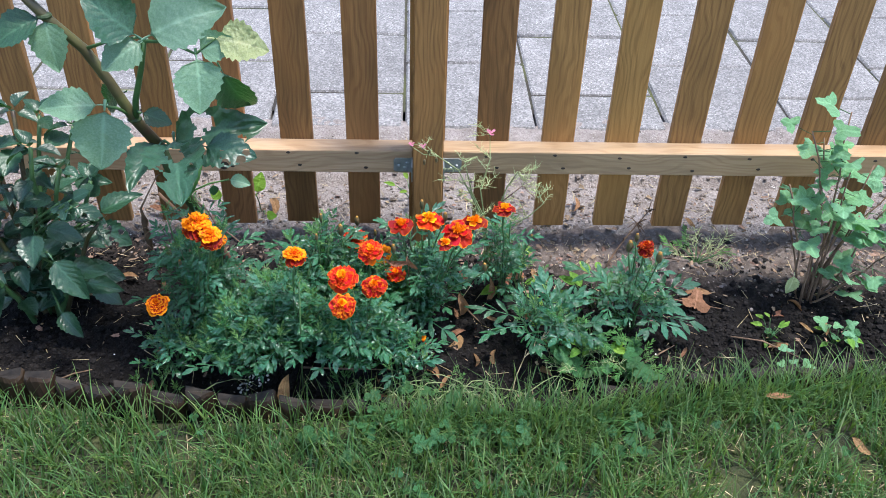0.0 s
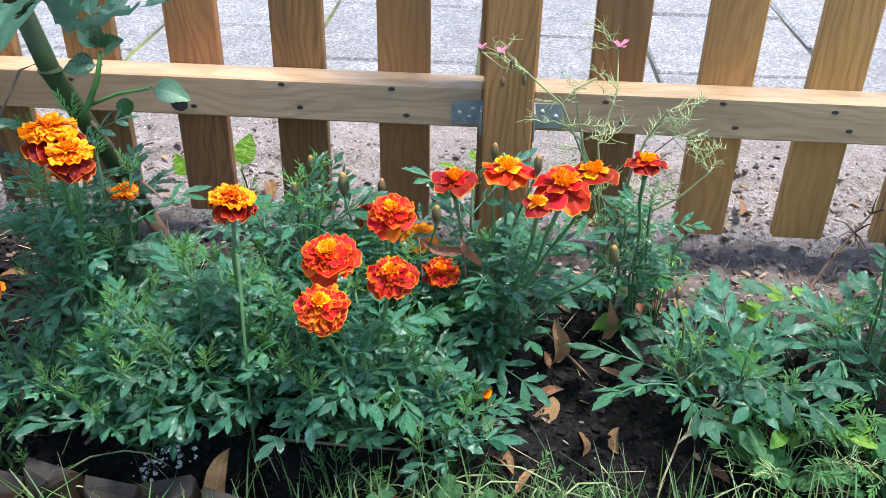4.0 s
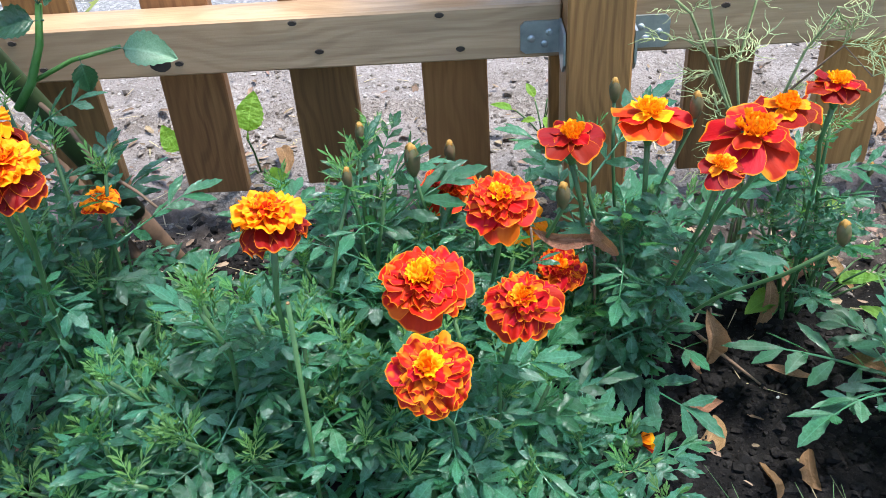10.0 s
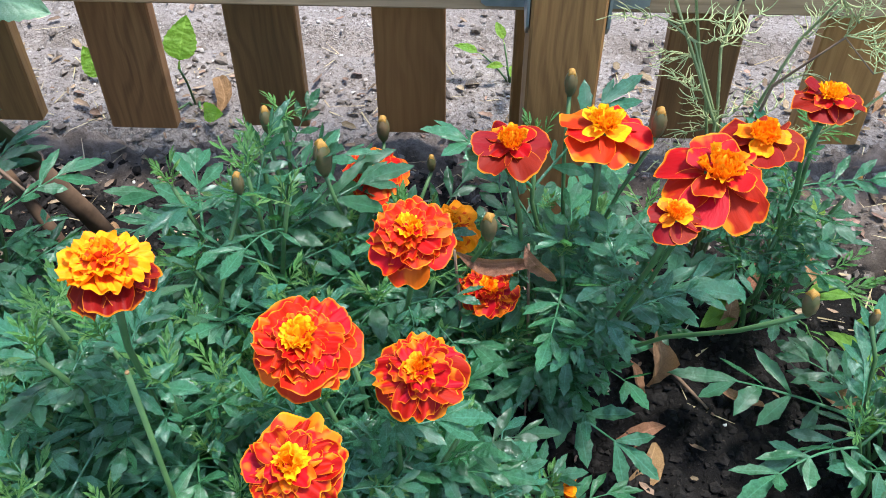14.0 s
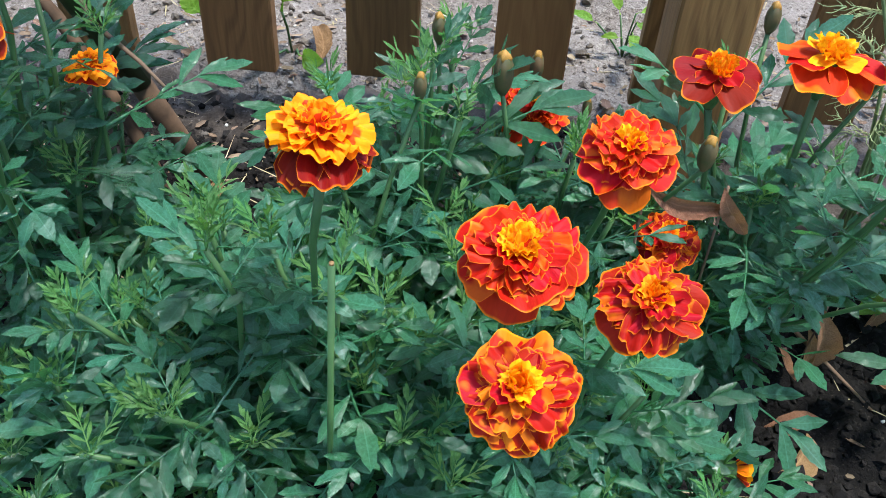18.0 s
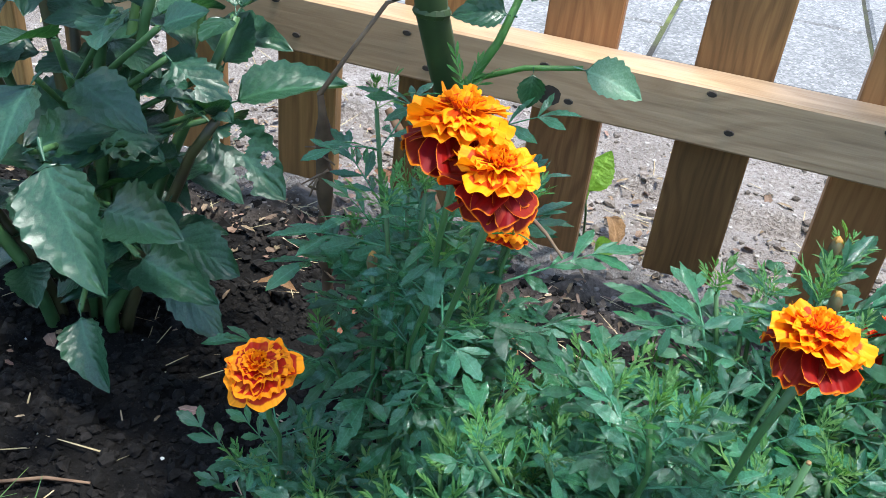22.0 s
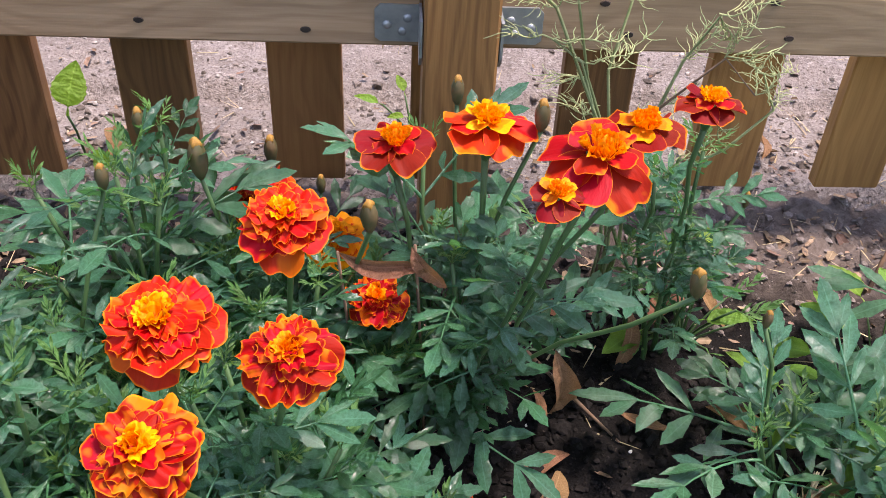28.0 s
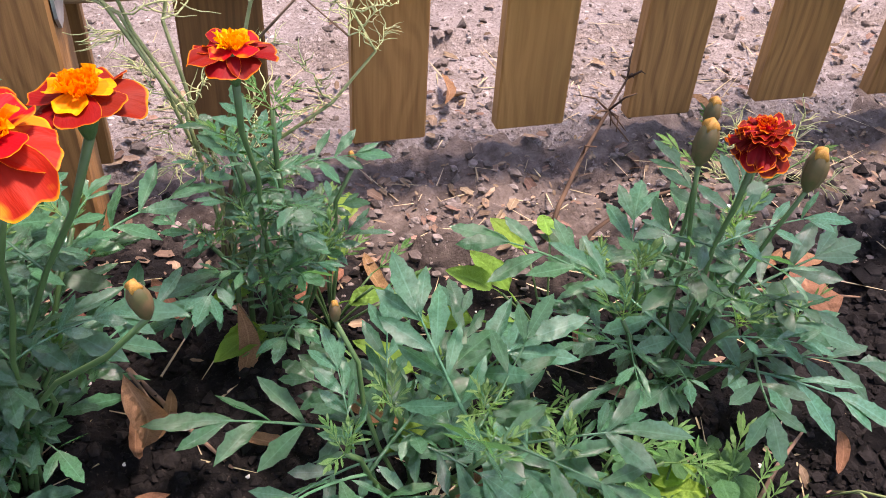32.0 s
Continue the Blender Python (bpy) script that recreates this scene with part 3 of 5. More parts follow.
# ---- leaves ----
def leaflet(L, W, n=8, serr=0.2, fold=0.25, droop=0.25, tip=1.0):
    """Vertices, faces and uvs of a pointed, toothed leaf along +y."""
    v, f, uv = [], [], []
    for i in range(n + 1):
        s = i / n
        w = W * 0.5 * math.sin(math.pi * min(1, s ** 1.1 * tip)) ** 0.65
        if 0 < i < n:
            w *= 1 + (serr if i % 2 else -serr)
        if i == n:
            w = 0
        z = -droop * L * s * s
        back = 0.03 * L if i % 2 and serr else 0
        v += [(-w, s * L + back, z + fold * w), (0, s * L, z), (w, s * L + back, z + fold * w)]
        uv += [(0.0, s), (0.5, s), (1.0, s)]
    for i in range(n):
        a = 3 * i
        f += [(a, a + 1, a + 4, a + 3), (a + 1, a + 2, a + 5, a + 4)]
    return v, f, uv


def lancet(L, W, r, fold=0.2, droop=0.2, n=9):
    """An oblong marigold leaflet: slim foot, widest past the middle, a few forward teeth, a short point."""
    v, f, uv = [], [], []
    side = r.uniform(-0.06, 0.06)
    twist = r.uniform(-0.35, 0.35)
    for i in range(n + 1):
        s = i / n
        w = W * 0.5 * (0.16 + 0.84 * min(1, (s / 0.5)) ** 1.1) * min(1, ((1 - s) / 0.42)) ** 0.66
        tooth = 0.10 if i % 2 and 2 < i < n else (-0.06 if 2 < i < n else 0)
        w *= 1 + tooth
        z = -droop * L * s * s + 0.012 * L * math.sin(7 * s + 9 * side)
        x = side * L * s * s
        push = 0.025 * L if tooth > 0 else 0
        for t in (-1, 0, 1):
            v.append((x + t * w, s * L + (push if t else 0), z + fold * w * abs(t) + twist * t * w * s))
            uv.append((0.5 + t / 2, s))
    for i in range(n):
        a = 3 * i
        f += [(a, a + 1, a + 4, a + 3), (a + 1, a + 2, a + 5, a + 4)]
    return v, f, uv


def joined(name, pieces, mat):
    """pieces: (matrix, (verts, faces, uvs))"""
    V, F, U = [], [], []
    for mtx, (v, f, uv) in pieces:
        o = len(V)
        V += [mtx @ Vector(p) for p in v]
        F += [tuple(o + i for i in face) for face in f]
        U += uv
    return mesh(name, V, F, mat, U)


def strip(pts, w):
    """A slim three-sided strip for a leaf stalk."""
    v, f, uv = [], [], []
    for i, p in enumerate(pts):
        s = w * (1 - 0.6 * i / (len(pts) - 1))
        v += [(p[0] - s, p[1], p[2]), (p[0], p[1], p[2] + s), (p[0] + s, p[1], p[2]), (p[0], p[1], p[2] - s)]
        uv += [(0.5, 0.5)] * 4
    for i in range(len(pts) - 1):
        for k in range(4):
            f.append((4 * i + k, 4 * i + (k + 1) % 4, 4 * i + 4 + (k + 1) % 4, 4 * i + 4 + k))
    return v, f, uv


def pinnate(name, mat, seed, pairs=3, width=0.3, droop=0.3, reach=0.31, open_angle=55):
    """A feathered leaf one unit long, with opposite leaflets on an arching rib."""
    r = random.Random(seed)
    sway = r.uniform(-0.05, 0.05)
    curve = lambda s: Vector((sway * math.sin(3 * s), s, 0.10 * s - droop * s * s * 0.75))
    pieces = [(Matrix(), strip([curve(i / 6 * 0.74) for i in range(7)], 0.013))]
    for j in range(pairs):
        s = 0.20 + 0.50 * j / max(1, pairs - 1)
        size = reach * (0.72 + 0.30 * math.sin(math.pi * (j + 0.9) / (pairs + 0.6)))
        for sg in (-1, 1):
            ang = sg * (open_angle + r.uniform(-9, 9) - 7 * j)
            q = size * r.uniform(0.85, 1.12)
            m4 = Matrix.Translation(curve(s + r.uniform(-0.025, 0.025))) @ pose(0, 0, 0, r.uniform(-22, 20) - 10 * droop, sg * r.uniform(-24, 26), -ang)
            pieces.append((m4, lancet(q, q * width, r, r.uniform(0.05, 0.4), r.uniform(-0.05, 0.3))))
    m4 = Matrix.Translation(curve(0.71)) @ pose(0, 0, 0, -math.degrees(math.atan(droop * 0.8)), r.uniform(-10, 10), r.uniform(-9, 9))
    pieces.append((m4, lancet(0.34, 0.34 * width * 1.1, r, r.uniform(0.05, 0.35), r.uniform(0.05, 0.3), 11)))
    return joined(name, pieces, mat)


LEAVES = [pinnate("leaf", MARI, s, 3 + (s % 3 == 0), 0.31 + 0.03 * (s % 3), 0.08 + 0.12 * (s % 4)) for s in range(8)]
BIG_LEAVES = [pinnate("leaf", MARI, s + 20, 3 + (s % 3 > 0), 0.30 + 0.03 * (s % 2), 0.12 + 0.13 * (s % 4), 0.31) for s in range(8)]
YLEAVES = [pinnate("young_leaf", YOUNG, s + 50, 4, 0.20, 0.02, 0.34, 38) for s in range(4)]


def flower_petal(name, mat, seed, width=1.0, ruffle=0.08, curl=0.12, cup=0.1, notch=0.06, lobes=None):
    """A fan-shaped frilled petal one unit long."""
    r = random.Random(seed)
    nu, nv = 16, 7
    ph, fr = r.uniform(0, 6), lobes or r.choice((1.5, 2.0, 2.5, 3.0))
    v, uv, f = [], [], []
    for j in range(nv + 1):
        s = j / nv
        w = width * 0.5 * (0.22 + 0.78 * math.sin(math.pi * 0.5 * min(1, s * 1.25)) ** 1.1)
        for i in range(nu + 1):
            t = 2 * i / nu - 1
            y = s * (1 - 0.20 * abs(t) ** 3.5) - notch * s ** 5 * (math.cos(t * math.pi * fr + ph) + 0.5 * math.cos(t * 9.0 + 2 * ph))
            z = cup * (t * t) * s * 0.6 - curl * s * s + ruffle * s ** 2.2 * math.sin(t * math.pi * fr + ph) + 0.03 * math.sin(5 * s + ph) * s + 0.045 * s * (1 - 0.5 * s) * math.cos(t * 4.4 + 2 * ph)
            v.append((t * w, y, z))
            uv.append((0.5 + t / 2, s))
    for j in range(nv):
        for i in range(nu):
            a = j * (nu + 1) + i
            f.append((a, a + 1, a + nu + 2, a + nu + 1))
    return mesh(name, v, f, mat, uv)


PET = {}
for key, mat in (("red", P_RED), ("orange", P_ORANGE), ("dark", P_DARK), ("gold", P_GOLD), ("flame", P_FLAME), ("yellow", P_YELLOW), ("amber", P_AMBER)):
    PET[key] = [flower_petal("petal", mat, 3 * s + len(key), (0.86, 1.0, 0.93)[s % 3], (0.05, 0.08, 0.10)[s % 3], (0.02, 0.12, 0.22)[s // 2], (0.1, 0.25)[s % 2], (0.025, 0.04)[s % 2], (1.0, 1.5)[s % 2]) for s in range(6)]
    PET[key + "_slim"] = [flower_petal("petal", mat, 5 * s + len(key), (0.78, 0.94, 0.86)[s % 3], (0.07, 0.09, 0.11)[s % 3], (0.0, 0.12, 0.26)[s // 2], (0.15, 0.3)[s % 2], (0.035, 0.05)[s % 2], (2.0, 2.5, 3.0)[s % 3]) for s in range(6)]
    PET[key + "_floret"] = [flower_petal("floret", mat, 7 * s + len(key), 0.9, 0.16, (-0.2, 0.1, 0.3)[s], 0.6, 0.06) for s in range(3)]


def lathe(name, prof, mat, n=12, ribs=0.0):
    v, f = [], []
    for rr, z in prof:
        for k in range(n):
            t = 2 * math.pi * k / n
            q = rr * (1 + (ribs if k % 2 else -ribs))
            v.append((q * math.cos(t), q * math.sin(t), z))
    for i in range(len(prof) - 1):
        for k in range(n):
            f.append((i * n + k, i * n + (k + 1) % n, (i + 1) * n + (k + 1) % n, (i + 1) * n + k))
    f.append(tuple(range(n))[::-1])
    f.append(tuple((len(prof) - 1) * n + k for k in range(n)))
    return mesh(name, v, f, mat, [(0.2, 0.5)] * len(v))


CALYX = lathe("flower", [(0.09, -1.15), (0.17, -0.95), (0.26, -0.6), (0.30, -0.2), (0.28, 0.0), (0.05, 0.02)], STEM, 12, 0.05)
BUD = lathe("bud", [(0.10, -0.9), (0.26, -0.6), (0.34, -0.15), (0.33, 0.2), (0.24, 0.5), (0.10, 0.68), (0.03, 0.74)], BUDMAT, 16, 0.10)
BUDTIP = lathe("bud_tip", [(0.2, 0.45), (0.24, 0.56), (0.17, 0.72), (0.05, 0.84)], plain("bud_tip_petal", (0.22, 0.09, 0.02), (0.42, 0.24, 0.04), 0.6), 8, 0.25)


# ---- marigolds ----
# rows of a full flower head: petal count, length, height, lift of the petal
DOUBLE = ((9, 1.06, 0.00, -10), (10, 0.94, 0.06, -3), (9, 0.76, 0.11, 5), (7, 0.57, 0.16, 16), (5, 0.40, 0.19, 34))
TWOTONE = ((8, 1.14, -0.05, -33), (6, 1.05, 0.02, -20), (11, 0.92, 0.16, -6), (10, 0.76, 0.21, 2), (8, 0.54, 0.25, 12))
SINGLE = ((7, 1.0, 0.00, -7), (4, 0.66, 0.06, 6))


def bloom(plant, at, radius, tilt, outer, inner, heart, full=True, seed=0):
    """A flower head as a part of its plant; tilt: (degrees, compass degrees) that it leans."""
    r = random.Random(seed)
    radius *= 0.95 if full else 1.02
    lean = Matrix.Translation((at[0], at[1], at[2] + 0.004)) @ Matrix.Rotation(radians(tilt[1]), 4, "Z") @ Matrix.Rotation(radians((0.45 if full else 0.3) * tilt[0]), 4, "X")
    head = part("flower", CALYX, plant, lean @ Matrix.Scale(radius * 0.85, 4), "frilled marigold flower on a green calyx")
    rows = (TWOTONE if outer == "dark" else DOUBLE) if full else SINGLE
    sag = rows[0][0] // 2
    for j, (n, length, h, lift) in enumerate(rows):
        for i in range(n):
            key = outer if j == 0 else inner
            if outer == "dark" and full and j == 1:
                key = outer
            if full and j == len(rows) - 1 and (outer not in ("red", "orange") or r.random() < 0.45):
                key = heart
            jit = 12 if full else 9
            ang = 360 * (i + 0.5 * (j % 2)) / n + r.uniform(-jit, jit)
            sc = radius * length * (r.uniform(0.84, 1.12) if full else r.uniform(0.84, 1.1))
            if full and j == 0 and i == sag and outer == "orange":
                sc *= 1.28
            tip = lift + r.uniform(-11, 11) - (30 if full and j == 0 and i == sag and outer == "orange" else 0)
            m4 = lean @ Matrix.Translation((0, 0, radius * (h + r.uniform(-0.02, 0.02)))) @ Matrix.Rotation(radians(ang), 4, "Z") @ Matrix.Rotation(radians(tip), 4, "X") @ Matrix.Rotation(radians(r.uniform(-10, 10)), 4, "Y") @ Matrix.Diagonal((sc * r.uniform(0.9, 1.12) * (1 if full else 0.94), sc, sc, 1))
            part("petal", PET[key + ("_slim" if full and j else "")][r.randrange(6)], head, m4)
    n = 14 if full else 26
    for i in range(n):
        ang = 137.5 * i + r.uniform(-15, 15)
        rr = radius * (0.20 if full else 0.27) * math.sqrt(i / n)
        sc = radius * (r.uniform(0.22, 0.34) if full else r.uniform(0.20, 0.32))
        m4 = lean @ Matrix.Translation((0, 0, radius * (rows[-1][2] if full else 0.08))) @ Matrix.Rotation(radians(ang), 4, "Z") @ Matrix.Translation((0, rr, 0)) @ Matrix.Rotation(radians(r.uniform(40, 84)), 4, "X") @ Matrix.Rotation(radians(r.uniform(-30, 30)), 4, "Y") @ Matrix.Scale(sc, 4)
        part("floret", PET[heart + "_floret"][r.randrange(3)], head, m4)
    return lean @ Vector((0, 0, -1.1 * radius * 0.85))


def bud(plant, at, size, tilt=(0, 0)):
    m4 = Matrix.Translation(at) @ Matrix.Rotation(radians(tilt[1]), 4, "Z") @ Matrix.Rotation(radians(tilt[0]), 4, "X")
    size *= 0.88
    b = part("bud", BUD, plant, m4 @ Matrix.Scale(size, 4), "closed ribbed flower bud")
    part("bud_tip", BUDTIP, b, m4 @ Matrix.Scale(size, 4))
    return m4 @ Vector((0, 0, -0.88 * size))


def leafy_shoot(plant, pts, r, size, start=0.25, steps=6, tip=True, thick=0.0021):
    n = len(pts)
    part("stem", tube("stem", pts, [thick * (1 - 0.5 * i / n) for i in range(n)], STEM), plant, Matrix())
    turn = r.uniform(0, 180)
    for j in range(steps):
        s = start + (1.0 - start) * (j + 0.3 * r.random()) / steps
        q = s * (n - 1)
        i = min(n - 2, int(q))
        p = pts[i].lerp(pts[i + 1], q - i)
        turn += 90 + r.uniform(-22, 22)
        grow = size * (0.80 + 0.42 * math.sin(math.pi * min(1, (s - start) / (1 - start) + 0.15))) * r.uniform(0.6, 1.2)
        for side in (0, 180):
            if r.random() < (0.12 if p.z > 0.08 else 0.42):
                continue
            a = radians(turn + side + r.uniform(-15, 15))
            el = radians(r.uniform(0, 34) + 26 * max(0, s - 0.45) + (r.uniform(10, 30) if r.random() < 0.2 else 0))
            d = (math.cos(a) * math.cos(el), math.sin(a) * math.cos(el), math.sin(el))
            if p.z + 0.6 * grow * d[2] < 0.045:
                continue
            part("leaf", (BIG_LEAVES if size > 0.055 else LEAVES)[r.randrange(8)], plant, aim(p, d, (r.uniform(-0.3, 0.3), r.uniform(-0.35, 0.2), 1), grow))
    if tip:
        for i in range(5):
            a = radians(72 * i + r.uniform(-20, 20))
            el = radians(r.uniform(30, 75))
            d = (math.cos(a) * math.cos(el), math.sin(a) * math.cos(el), math.sin(el))
            part("young_leaf", YLEAVES[r.randrange(4)], plant, aim(pts[-1], d, (0, 0, 1), min(size, 0.056) * r.uniform(0.26, 0.48)))


def marigold(label, base, spread, height, shoots, leaf, flowers=(), buds=(), seed=0, skew=(0, 0)):
    r = random.Random(seed)
    bx, by = base
    bz = soil_z(bx, by) - 0.004
    plant = thing("marigold", label, "marigold plant", (bx, by, bz), "marigolds in the bed")
    for i in range(shoots):
        a = 2.4 * i + r.uniform(-0.3, 0.3)
        q = math.sqrt((i + 0.5) / shoots)
        tip = (bx + skew[0] + spread * q * math.cos(a), by + skew[1] + spread * q * math.sin(a) * 0.85, bz + height * (1 - 0.42 * q * q) * r.uniform(0.68, 1.08))
        start = (bx + 0.012 * math.cos(a), by + 0.012 * math.sin(a), bz)
        leafy_shoot(plant, arc(start, tip, 0.25, 7, 0.004, r), r, 1.2 * leaf, 0.42, 5 if leaf < 0.052 else 4)
    for j, (at, radius, tilt, outer, inner, heart, full) in enumerate(flowers):
        foot = bloom(plant, at, radius, tilt, outer, inner, heart, full, seed * 31 + j)
        a = (bx + r.uniform(-0.015, 0.015), by + r.uniform(-0.015, 0.015), bz)
        pts = arc(a, foot, 0.15, 8, 0.003, r)
        part("flower_stem", tube("flower_stem", pts, [0.0013] * 6 + [0.0015, 0.0019], STEM), plant, Matrix())
        for s in (2, 3, 4, 5):
            for side in (0, 1):
                t = r.uniform(0, 6.28)
                part("leaf", LEAVES[r.randrange(8)], plant, aim(pts[s], (math.cos(t), math.sin(t), r.uniform(0.2, 0.9)), (0, 0, 1), leaf * r.uniform(0.6, 0.95)))
    for at, size, tilt in buds:
        foot = bud(plant, at, size, tilt)
        a = (bx + r.uniform(-0.02, 0.02), by + r.uniform(-0.02, 0.02), bz)
        part("bud_stem", tube("bud_stem", arc(a, foot, 0.2, 7, 0.003, r), 0.0012, STEM), plant, Matrix())
    return plant


marigold("bushy marigold with two orange-and-red blooms on tall stems", (-0.365, -0.31), 0.064, 0.272, 15, 0.050, (
    ((-0.333, -0.383, 0.286), 0.0238, (0, 0), "dark", "gold", "gold", True),
    ((-0.311, -0.404, 0.279), 0.0190, (8, 20), "dark", "gold", "gold", True),
    ((-0.327, -0.299, 0.196), 0.012, (5, 0), "red", "gold", "gold", True)), (((-0.375, -0.36, 0.2), 0.008, (0, 0)),), 1)
marigold("small marigold with one golden-orange bloom beside bare soil", (-0.410, -0.375), 0.040, 0.095, 8, 0.046, (
    ((-0.402, -0.416, 0.163), 0.0178, (34, -12), "flame", "flame", "gold", True),), (), 2, (0.01, -0.01))
marigold("dense marigold with a single orange-red bloom above its leaves", (-0.225, -0.375), 0.088, 0.205, 21, 0.049, (
    ((-0.194, -0.417, 0.257), 0.0175, (-5, 0), "dark", "gold", "gold", True),), (((-0.174, -0.319, 0.219), 0.009, (0, 0)),), 3, (-0.01, -0.015))
marigold("leafy marigold with pale green buds behind the others", (-0.185, -0.275), 0.064, 0.215, 13, 0.054, (), (((-0.172, -0.262, 0.215), 0.0105, (-6, 20)),), 14)
marigold("low leafy marigold spilling towards the log edging", (-0.305, -0.390), 0.076, 0.145, 19, 0.046, (), (), 4, (0, -0.01))
marigold("marigold with three crowded red and orange double blooms", (-0.12, -0.385), 0.078, 0.160, 19, 0.048, (
    ((-0.129, -0.414, 0.214), 0.0215, (26, 0), "orange", "orange", "yellow", True),
    ((-0.126, -0.462, 0.202), 0.0195, (48, 0), "red", "red", "yellow", True),
    ((-0.083, -0.417, 0.202), 0.0188, (42, 14), "red", "red", "amber", True)), (), 5, (-0.01, 0.008))
marigold("marigold with orange-red blooms and yellow-tipped buds", (-0.115, -0.265), 0.074, 0.165, 16, 0.056, (
    ((-0.090, -0.355, 0.219), 0.0185, (28, 8), "orange", "orange", "yellow", True),
    ((-0.121, -0.228, 0.153), 0.0185, (12, 0), "orange", "orange", "yellow", True)), (
    ((-0.140, -0.284, 0.208), 0.0145, (-6, 30)), ((-0.121, -0.185, 0.155), 0.013, (0, 0)), ((-0.056, -0.338, 0.213), 0.012, (6, -20)), ((-0.09, -0.2, 0.14), 0.009, (0, 0))), 6, (0, -0.025))
marigold("tall marigold crowned by a broad scarlet bloom and others", (-0.010, -0.275), 0.068, 0.198, 10, 0.066, (
    ((-0.001, -0.283, 0.226), 0.0215, (10, 0), "orange", "yellow", "yellow", False),
    ((0.042, -0.333, 0.239), 0.0250, (36, 6), "red", "red", "amber", False),
    ((0.068, -0.303, 0.236), 0.0195, (18, 20), "dark", "amber", "amber", False),
    ((0.022, -0.352, 0.231), 0.0130, (38, -10), "dark", "amber", "amber", False),
    ((-0.045, -0.280, 0.212), 0.0205, (20, -8), "dark", "red", "amber", False),
    ((-0.054, -0.308, 0.136), 0.0165, (40, 5), "red", "red", "amber", True),
    ((-0.076, -0.274, 0.150), 0.0180, (25, 0), "gold", "gold", "amber", True)), (
    ((-0.012, -0.224, 0.217), 0.0115, (0, 0)), ((0.024, -0.286, 0.236), 0.0115, (0, 0)), ((0.082, -0.372, 0.205), 0.0115, (10, -60))), 7, (0, 0.01))
marigold("leafy marigold filling the gap between two others", (-0.285, -0.315), 0.055, 0.125, 10, 0.048, (), (), 17)
marigold("low marigold shoots over the dark soil", (-0.035, -0.395), 0.045, 0.085, 8, 0.044, (), (), 15, (0.0, -0.01))
marigold("small seedling marigold beside bare soil", (-0.425, -0.425), 0.035, 0.055, 6, 0.040, (), (), 16)
marigold("slender marigold with one dark red and gold bloom", (0.128, -0.205), 0.034, 0.165, 6, 0.046, (
    ((0.121, -0.241, 0.218), 0.0180, (6, 0), "dark", "red", "yellow", False),), (((0.178, -0.195, 0.13), 0.008, (0, 0)),), 8)
marigold("leafy marigold without any bloom above dark soil", (0.195, -0.325), 0.060, 0.125, 7, 0.074, (), (((0.150, -0.315, 0.135), 0.008, (0, 0)),), 9, (0, -0.02))
marigold("marigold with one dark red bloom and swollen brown buds", (0.345, -0.275), 0.066, 0.150, 7, 0.068, (
    ((0.342, -0.306, 0.192), 0.0150, (2, 0), "dark", "dark", "red", True),), (
    ((0.318, -0.300, 0.192), 0.0165, (4, 0)), ((0.362, -0.321, 0.186), 0.0165, (8, -30)), ((0.335, -0.275, 0.19), 0.012, (0, 0))), 10, (0, -0.01))


# ---- dahlias ----
def big_leaf(name, mat, seed, serr=0.09, width=0.62):
    """An egg-shaped leaf with coarse forward teeth, raised between its side veins, on a short stalk."""
    r = random.Random(seed)
    n, nu = 22, 4
    v, f, uv = [], [], []
    bend, roll = r.uniform(0.12, 0.42), r.uniform(0.0, 0.45)
    side, skewed = r.uniform(-0.08, 0.08), r.uniform(-0.3, 0.3)
    for i in range(n + 1):
        s = i / n
        w = width * 0.5 * math.sin(math.pi * s ** 0.72) ** 0.8
        saw = (i % 3) / 2 - 0.4
        if 1 < i < n:
            w *= 1 + 1.6 * serr * saw
        for k in range(-nu, nu + 1):
            t = k / nu
            z = -bend * s * s + roll * w * t * t + skewed * w * t * s + 0.016 * math.sin(7 * s + 3 * abs(t) + seed) * abs(t) + 0.007 * math.cos(9 * abs(t) - 20 * s)
            v.append((w * t + side * s * s, 0.16 + 0.84 * s + 0.07 * abs(t), z))
            uv.append((0.5 + t / 2, s))
    for i in range(n):
        for k in range(2 * nu):
            a = i * (2 * nu + 1) + k
            f.append((a, a + 1, a + 2 * nu + 2, a + 2 * nu + 1))
    o = len(v)
    sv, sf, su = strip([(0, 0.18 * i / 3, 0.01 * math.sin(i)) for i in range(4)], 0.022)
    v += sv
    uv += su
    f += [tuple(o + i for i in face) for face in sf]
    return mesh(name, v, f, mat, uv)


def eaten_leaf(name, mat, seed):
    """A large leaf with holes eaten through it."""
    me = big_leaf(name, mat, seed)
    bm = bmesh.new()
    bm.from_mesh(me)
    r = random.Random(seed)
    holes = [(r.uniform(-0.2, 0.2), r.uniform(0.35, 0.9), r.uniform(0.04, 0.085)) for _ in range(7)]
    bmesh.ops.subdivide_edges(bm, edges=bm.edges[:], cuts=1, use_grid_fill=True)
    gone = [q for q in bm.faces if any((q.calc_center_median().x - a) ** 2 + (q.calc_center_median().y - b) ** 2 < c * c for a, b, c in holes)]
    bmesh.ops.delete(bm, geom=gone, context="FACES")
    bm.to_mesh(me)
    bm.free()
    return me


